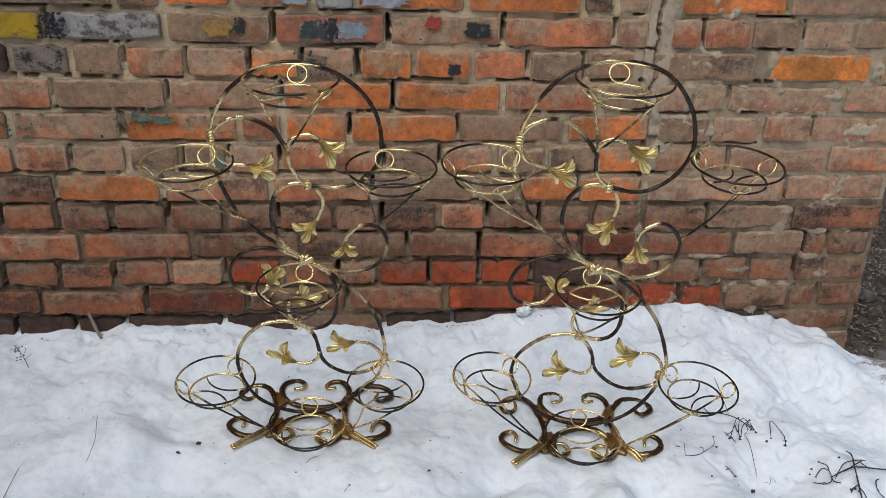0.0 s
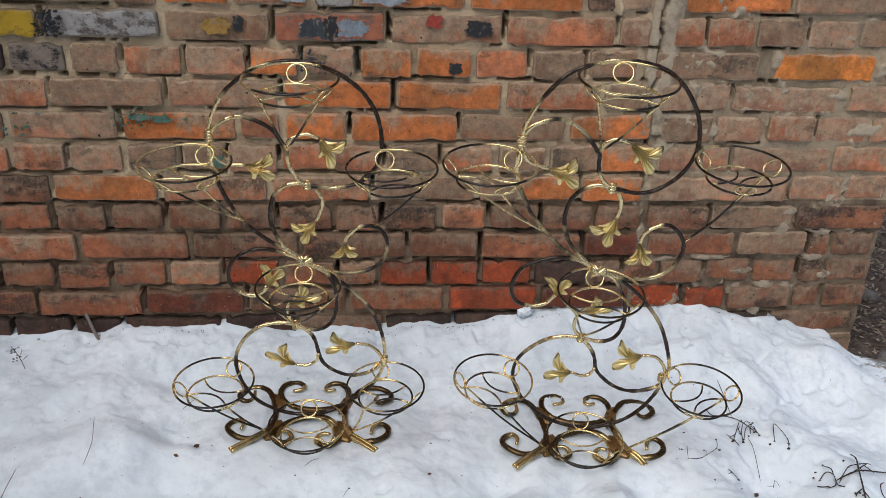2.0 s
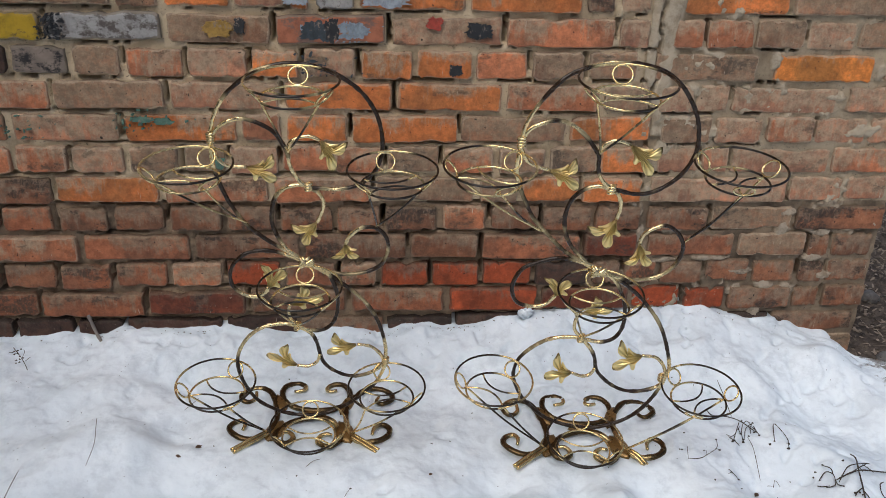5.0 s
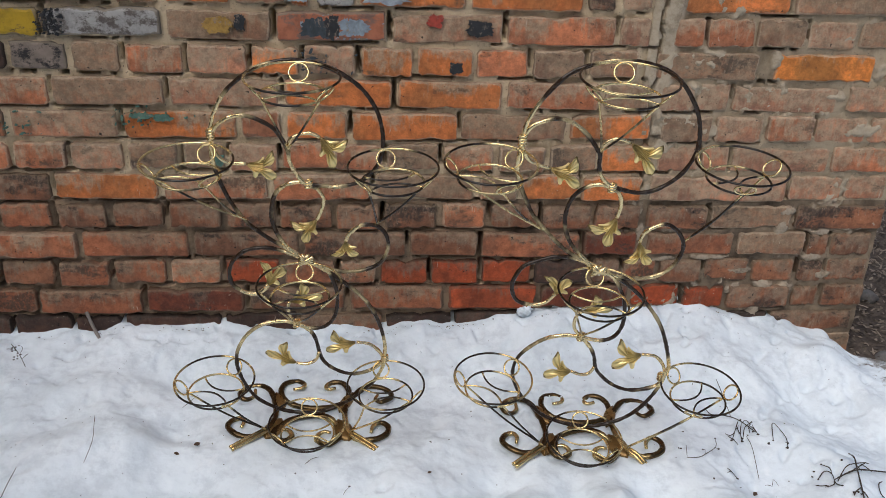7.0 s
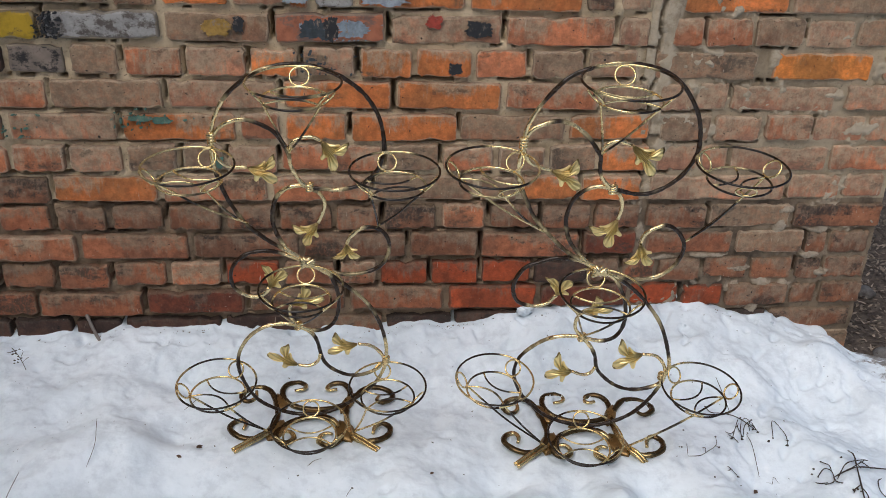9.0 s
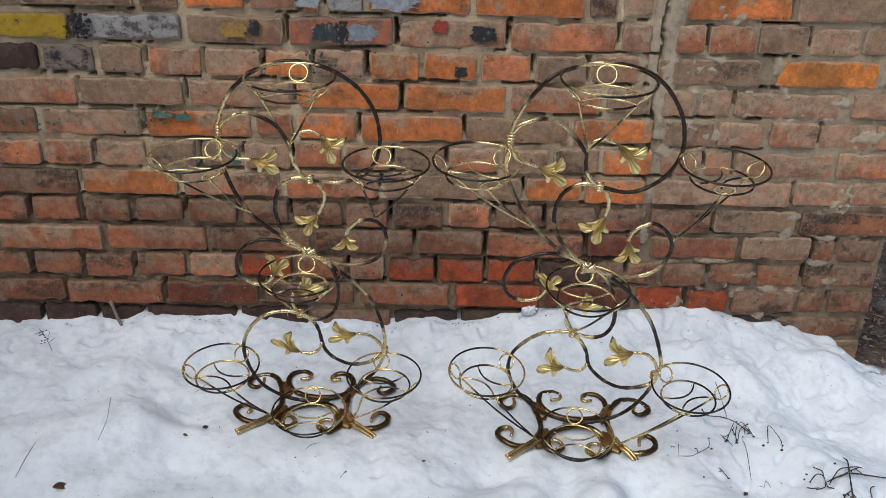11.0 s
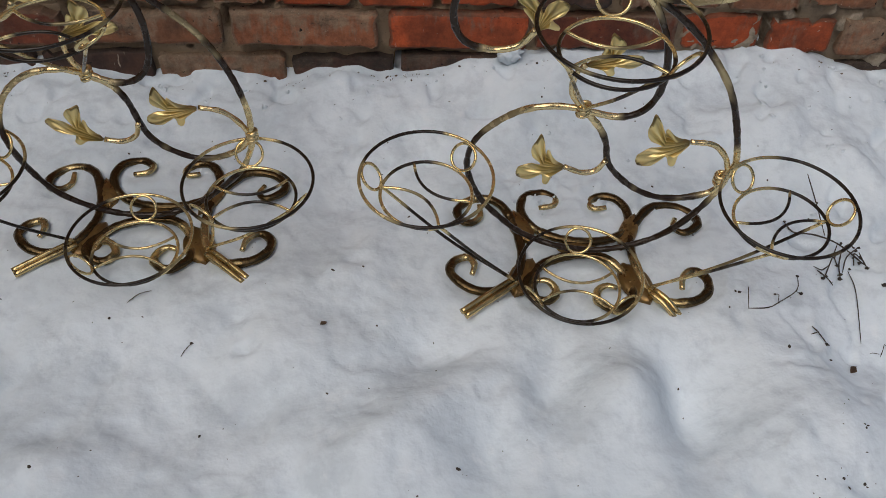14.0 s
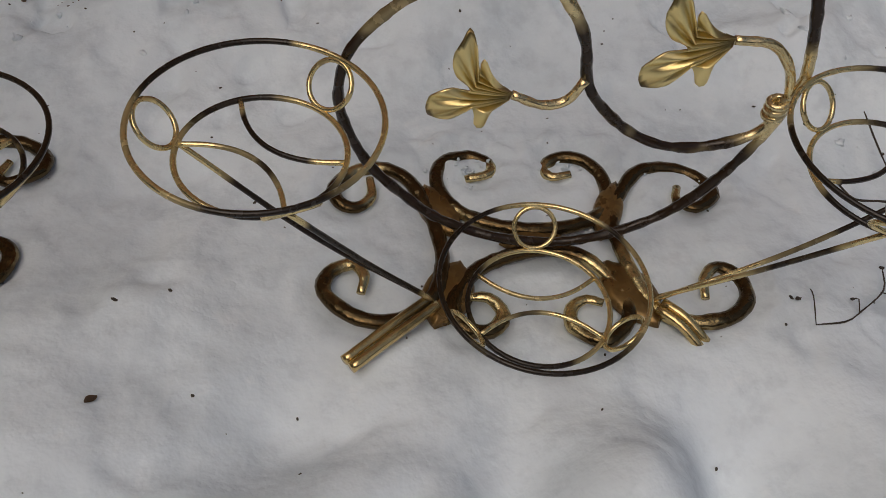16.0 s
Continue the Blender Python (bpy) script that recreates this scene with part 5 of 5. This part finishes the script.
# crumbs of bark and soil strewn over the snow
rng = random.Random(21)
bm = bmesh.new()
flecks = ((-0.553, 1.744), (-0.59, 1.703), (-0.329, 1.639), (-0.487, 1.522), (-0.043, 1.625), (-0.184, 1.474), (-0.356, 1.408), (-0.108, 1.35), (0.131, 1.419), (0.094, 1.37), (0.584, 1.401), (0.589, 1.391), (0.559, 1.354), (0.621, 1.33), (0.472, 1.342), (0.613, 1.4), (0.857, 1.454), (0.625, 1.457), (0.549, 1.729), (0.804, 1.755), (0.574, 1.588))
for k in range(330):
    x, y = rng.uniform(-1.2, 1.15), rng.uniform(1.35, 2.1)
    if k < 21:
        x, y = flecks[k]
    elif k < 60:
        x, y = rng.choice(flecks[8:18])
        x, y = x + rng.gauss(0, 0.02), y + rng.gauss(0, 0.02)
    r = (0.0018 if k < 21 else rng.choice((0.0006, 0.0007, 0.0008, 0.001, 0.0013))) * rng.uniform(0.7, 1.3)
    m = Matrix.Translation(on_snow(x, y, r * 0.3)) @ pose(0, 0, 0, 0, rng.uniform(-20, 20), rng.uniform(0, 180)) @ Matrix.Diagonal((rng.uniform(1, 2.2), 1, 0.6, 1))
    bmesh.ops.create_icosphere(bm, subdivisions=1, radius=r, matrix=m)
crumbs = part("debris", bm, TWIG)
tagged(crumbs, "dark crumbs of bark and soil strewn over the snow", "debris", kind="stuff")

bm = bmesh.new()
for k in range(150):
    if k < 40:
        x, y = rng.uniform(0.62, 1.12), rng.uniform(1.82, 2.1)
    elif k < 135:
        x, y = rng.uniform(-1.15, 1.1), 2.112 - abs(rng.gauss(0, 0.03))
    else:
        x, y = rng.uniform(-1.1, 1.1), rng.uniform(1.85, 2.1)
    r = rng.uniform(0.0015, 0.0055) * rng.uniform(0.5, 1)
    m = Matrix.Translation(on_snow(x, y, -r * 0.15)) @ pose(0, 0, 0, rng.uniform(-25, 25), rng.uniform(-25, 25), rng.uniform(0, 180)) @ Matrix.Diagonal((rng.uniform(0.8, 1.8), 1, rng.uniform(0.5, 0.9), 1))
    crumb(bm, m, r, k)
for k in range(70):
    u, v = rng.choice(((-0.05, 0.103), (-0.036, 0.112), (-0.065, 0.115), (0.046, 0.118), (0.04, 0.1), (0.066, 0.112), (0.163, 0.1), (0.18, 0.08), (0.12, 0.098), (0.005, 0.026), (-0.02, 0.03)))
    x, y = 0.315 + u + rng.gauss(0, 0.008), 1.743 + v + rng.gauss(0, 0.005)
    r = rng.uniform(0.0008, 0.0022)
    m = Matrix.Translation(on_snow(x, y, 0.0015)) @ pose(0, 0, 0, rng.uniform(-25, 25), rng.uniform(-25, 25), rng.uniform(0, 180)) @ Matrix.Diagonal((rng.uniform(0.9, 1.9), 1, rng.uniform(0.7, 1.1), 1))
    crumb(bm, m, r, k)
snow_crumbs = part("snow_crumbs", bm, SNOW)
tagged(snow_crumbs, "loose crumbs of crusted snow lying on the snow", "snow", kind="stuff")

bm = bmesh.new()
for k in range(90):
    x = rng.choice((-0.69, -0.62, -0.15, 0.03, 0.06, 0.26, -0.9, 0.75)) + rng.gauss(0, 0.05)
    y = 2.108 - abs(rng.gauss(0, 0.012))
    r = rng.uniform(0.0005, 0.0012) * rng.choice((1, 1, 1, 2))
    m = Matrix.Translation(on_snow(x, y, r * 0.3)) @ pose(0, 0, 0, 0, rng.uniform(-20, 20), rng.uniform(0, 180)) @ Matrix.Diagonal((rng.uniform(1, 2), 1, 0.8, 1))
    bmesh.ops.create_icosphere(bm, subdivisions=1, radius=r, matrix=m)
dirt = part("dirt", bm, SOIL)
tagged(dirt, "dark dirt and mortar grit at the foot of the wall", "dirt", kind="stuff")

# litter and rubble beyond the wall's corner
verts, faces = [], []
for k in range(3400):
    x, y = rng.uniform(1.12, 1.9), rng.uniform(2.0, 3.2)
    if y > WALL_Y - 0.02 and x < WALL_END + 0.02:
        continue
    z = soil_height(x, y) + rng.uniform(0.0, 0.012)
    size, half = rng.choice((1, 1, 1, 2)) * rng.uniform(0.004, 0.012), rng.uniform(0.0018, 0.005)
    m = Matrix.Translation((x, y, z)) @ pose(0, 0, 0, rng.uniform(-35, 35), rng.uniform(-35, 35), rng.uniform(0, 360)) @ Matrix.Diagonal((size, half, 0.0022, 1))
    n = len(verts)
    verts += [m @ Vector(p) for p in ((-1, -0.2, 0), (-0.4, -1, 0.5), (0.5, -0.8, -0.3), (1, 0.1, 0.2), (0.3, 1, 0.6), (-0.6, 0.7, -0.2), (0, 0, 1), (0, 0, -1))]
    for i in range(6):
        faces += [(n + i, n + (i + 1) % 6, n + 6), (n + (i + 1) % 6, n + i, n + 7)]
me = bpy.data.meshes.new("leaf_litter")
me.from_pydata(verts, [], faces)
me.materials.append(LITTER)
litter = new("leaf_litter", me)
tagged(litter, "brown leaf litter and bark chips on dark soil", "litter", kind="stuff")


def rock(x, y, size, seed, label):
    bm = bmesh.new()
    bmesh.ops.create_icosphere(bm, subdivisions=3, radius=1)
    for v in bm.verts:
        n = v.co.normalized()
        v.co = n * (1 + 0.28 * noise.noise(n * 1.6 + Vector((seed, 0, 0))) + 0.1 * noise.noise(n * 4 + Vector((0, seed, 0))))
        v.co = Vector((v.co.x * size[0], v.co.y * size[1], v.co.z * size[2]))
    ob = part("stone", bm, STONE)
    ob.location = (x, y, soil_height(x, y) + size[2] * 0.45)
    return tagged(ob, label, "stone", "stones beyond the corner")


rock(1.262, 2.085, (0.034, 0.03, 0.014), 2, "grey stone half sunk at the edge of the snow")
rock(1.235, 2.30, (0.02, 0.03, 0.014), 5, "rough grey stone on dark soil")
rock(1.40, 2.45, (0.03, 0.03, 0.02), 8, "rough grey stone on leaf litter")
rock(1.32, 2.0, (0.025, 0.03, 0.012), 9, "grey stone half sunk at the edge of the snow")

# a clump of snow caught on the foot of the wall
bm = bmesh.new()
bmesh.ops.create_icosphere(bm, subdivisions=4, radius=1)
for v in bm.verts:
    n = v.co.normalized()
    v.co = n * (0.9 + 0.6 * noise.noise(n * 1.9) + 0.4 * noise.noise(n * 4.3) + 0.2 * noise.noise(n * 10))
    v.co = Vector((v.co.x * 0.02, v.co.y * 0.012, v.co.z * 0.014))
clump = part("snow_clump", bm, SNOW)
clump.location = (0.236, 2.112, 0.022)
tagged(clump, "small clump of snow stuck to the foot of the wall", "snow")


# ---- paint marks on the bricks ----
def paint_mark(x, z, rx, rz, material, seed, label):
    """A thin ragged dab of paint or soot."""
    y = WALL_Y - 0.0115 - 0.0004 * seed
    bm = bmesh.new()
    top, low = [], []
    count = 72
    for k in range(count):
        a = 2 * math.pi * k / count
        d = Vector((math.cos(a), math.sin(a), 0))
        r = 1.0 / max(abs(d.x), abs(d.y)) ** 0.55
        r *= 0.93 + 0.32 * noise.noise(d * 1.5 + Vector((seed * 5, 0, 0))) + 0.24 * noise.noise(d * 4.5 + Vector((0, seed, 3))) + 0.16 * noise.noise(d * 13 + Vector((seed, 9, 1)))
        p = (x + rx * r * math.cos(a), z + rz * r * math.sin(a))
        top.append(bm.verts.new((p[0], y, p[1])))
        low.append(bm.verts.new((p[0], y + 0.006, p[1])))
    bm.faces.new(top)
    for k in range(count):
        bm.faces.new((top[k], low[k], low[(k + 1) % count], top[(k + 1) % count]))
    bmesh.ops.recalc_face_normals(bm, faces=bm.faces)
    return part("paint_mark", bm, material, wall, label, smooth=False)


PAINT = {n: paint_material(n + "_paint", c) for n, c in (("red", (0.42, 0.06, 0.035)), ("black", (0.02, 0.022, 0.025)), ("navy", (0.045, 0.06, 0.07)), ("slate_blue", (0.27, 0.33, 0.38)), ("teal", (0.1, 0.2, 0.15)), ("ochre", (0.4, 0.24, 0.05)), ("pale_blue", (0.36, 0.4, 0.45)))}
for x, z, rx, rz, tone, seed in ((-0.021, 0.765, 0.017, 0.016, "red", 1), (-0.285, 0.745, 0.036, 0.024, "navy", 2), (-0.252, 0.747, 0.016, 0.026, "black", 3), (-0.205, 0.747, 0.034, 0.02, "slate_blue", 4), (0.028, 0.659, 0.016, 0.014, "black", 5), (-0.645, 0.535, 0.022, 0.008, "teal", 6), (-0.69, 0.54, 0.025, 0.006, "teal", 16), (-0.526, 0.434, 0.014, 0.014, "teal", 7), (-0.503, 0.748, 0.032, 0.019, "ochre", 8), (-0.455, 0.755, 0.012, 0.018, "black", 12), (0.08, 0.75, 0.03, 0.018, "black", 13), (-0.33, 0.818, 0.03, 0.018, "pale_blue", 14), (-0.13, 0.82, 0.06, 0.018, "pale_blue", 15)):
    paint_mark(x, z, rx, rz, PAINT[tone], seed, tone.replace("_", " ") + " paint dab on brick")



def splatter(x, z, rx, rz, count, material, seed, label):
    """Many small drops and runs flung on the bricks, joined into one thin relief."""
    rng = random.Random(seed)
    bm = bmesh.new()
    for k in range(count):
        px, pz = rng.gauss(x, rx), max(z - 0.026, min(z + 0.026, rng.gauss(z, rz)))
        size = rng.uniform(0.0007, 0.0028) * (1.7 if rng.random() < 0.12 else 1.0)
        stretch, turn = rng.uniform(1.0, 2.6), rng.choice((0.0, 1.4, 0.3)) + rng.uniform(-0.4, 0.4)
        y = WALL_Y - 0.0112 - 0.00002 * k
        top, low = [], []
        for i in range(11):
            a = 2 * math.pi * i / 11
            r = size * rng.uniform(0.55, 1.2)
            dx, dz = r * math.cos(a) * stretch, r * math.sin(a)
            qx, qz = px + dx * math.cos(turn) - dz * math.sin(turn), pz + dx * math.sin(turn) + dz * math.cos(turn)
            top.append(bm.verts.new((qx, y, qz)))
            low.append(bm.verts.new((qx, y + 0.006, qz)))
        bm.faces.new(top)
        for i in range(11):
            bm.faces.new((top[i], low[i], low[(i + 1) % 11], top[(i + 1) % 11]))
    bmesh.ops.recalc_face_normals(bm, faces=bm.faces)
    ob = part("paint_splatter", bm, material, wall, label, smooth=False)
    return ob


splatter(-0.862, 0.748, 0.015, 0.018, 150, PAINT["black"], 4, "black paint splatter on brick")
splatter(-0.68, 0.535, 0.045, 0.014, 40, PAINT["teal"], 5, "teal paint splatter on brick")
splatter(-0.97, 0.52, 0.05, 0.016, 26, PAINT["teal"], 6, "teal paint splatter on brick")
splatter(-0.215, 0.748, 0.036, 0.015, 60, PAINT["slate_blue"], 7, "slate blue paint splatter on brick")
splatter(-0.30, 0.67, 0.045, 0.016, 60, PAINT["navy"], 8, "dark paint splatter on brick")

lay_wall()

# the rest of the wall's face, beside and above: one joined part on a flush mortar bed
rng = random.Random(9)
bm = bmesh.new()
for x0, x1, z0, z1 in ((-4.59, -1.5, -0.3, 2.25), (-1.5, WALL_END, 1.15, 2.25)):
    quad = [bm.verts.new(p) for p in ((x0, WALL_Y + 0.006, z0), (x1, WALL_Y + 0.006, z0), (x1, WALL_Y + 0.006, z1), (x0, WALL_Y + 0.006, z1))]
    bm.faces.new(quad)
part("mortar", bm, MORTAR_TOP, wall, smooth=False)
verts, faces, tones = [], [], []
for k in range(-18, 16):
    top = 0.863 - 0.077 * k
    edge = WALL_END if k <= -4 else -1.5 - (0.13 if k % 2 else 0.0)
    x = edge
    while x > -4.5:
        w = rng.choice((0.262, 0.262, 0.132))
        a, b, lo, hi, y = x - w + 0.006, x - 0.006, top - 0.071, top - 0.006, WALL_Y - 0.004 + rng.uniform(-0.004, 0.003)
        n = len(verts)
        verts += [(a, y, lo), (b, y, lo), (b, y, hi), (a, y, hi), (a, y + 0.03, lo), (b, y + 0.03, lo), (b, y + 0.03, hi), (a, y + 0.03, hi)]
        faces += [(n, n + 1, n + 2, n + 3), (n + 1, n + 5, n + 6, n + 2), (n + 4, n, n + 3, n + 7), (n + 3, n + 2, n + 6, n + 7), (n + 4, n + 5, n + 1, n)]
        tones += [rng.choice((0, 0, 1, 1, 2))] * 5
        x -= w
me = bpy.data.meshes.new("bricks")
me.from_pydata(verts, [], faces)
for kind in "rpg":
    me.materials.append(BRICK[kind])
me.polygons.foreach_set("material_index", tones)
rest = new("bricks", me)
rest.parent = wall
tagged(rest, "weathered red bricks", kind="stuff")
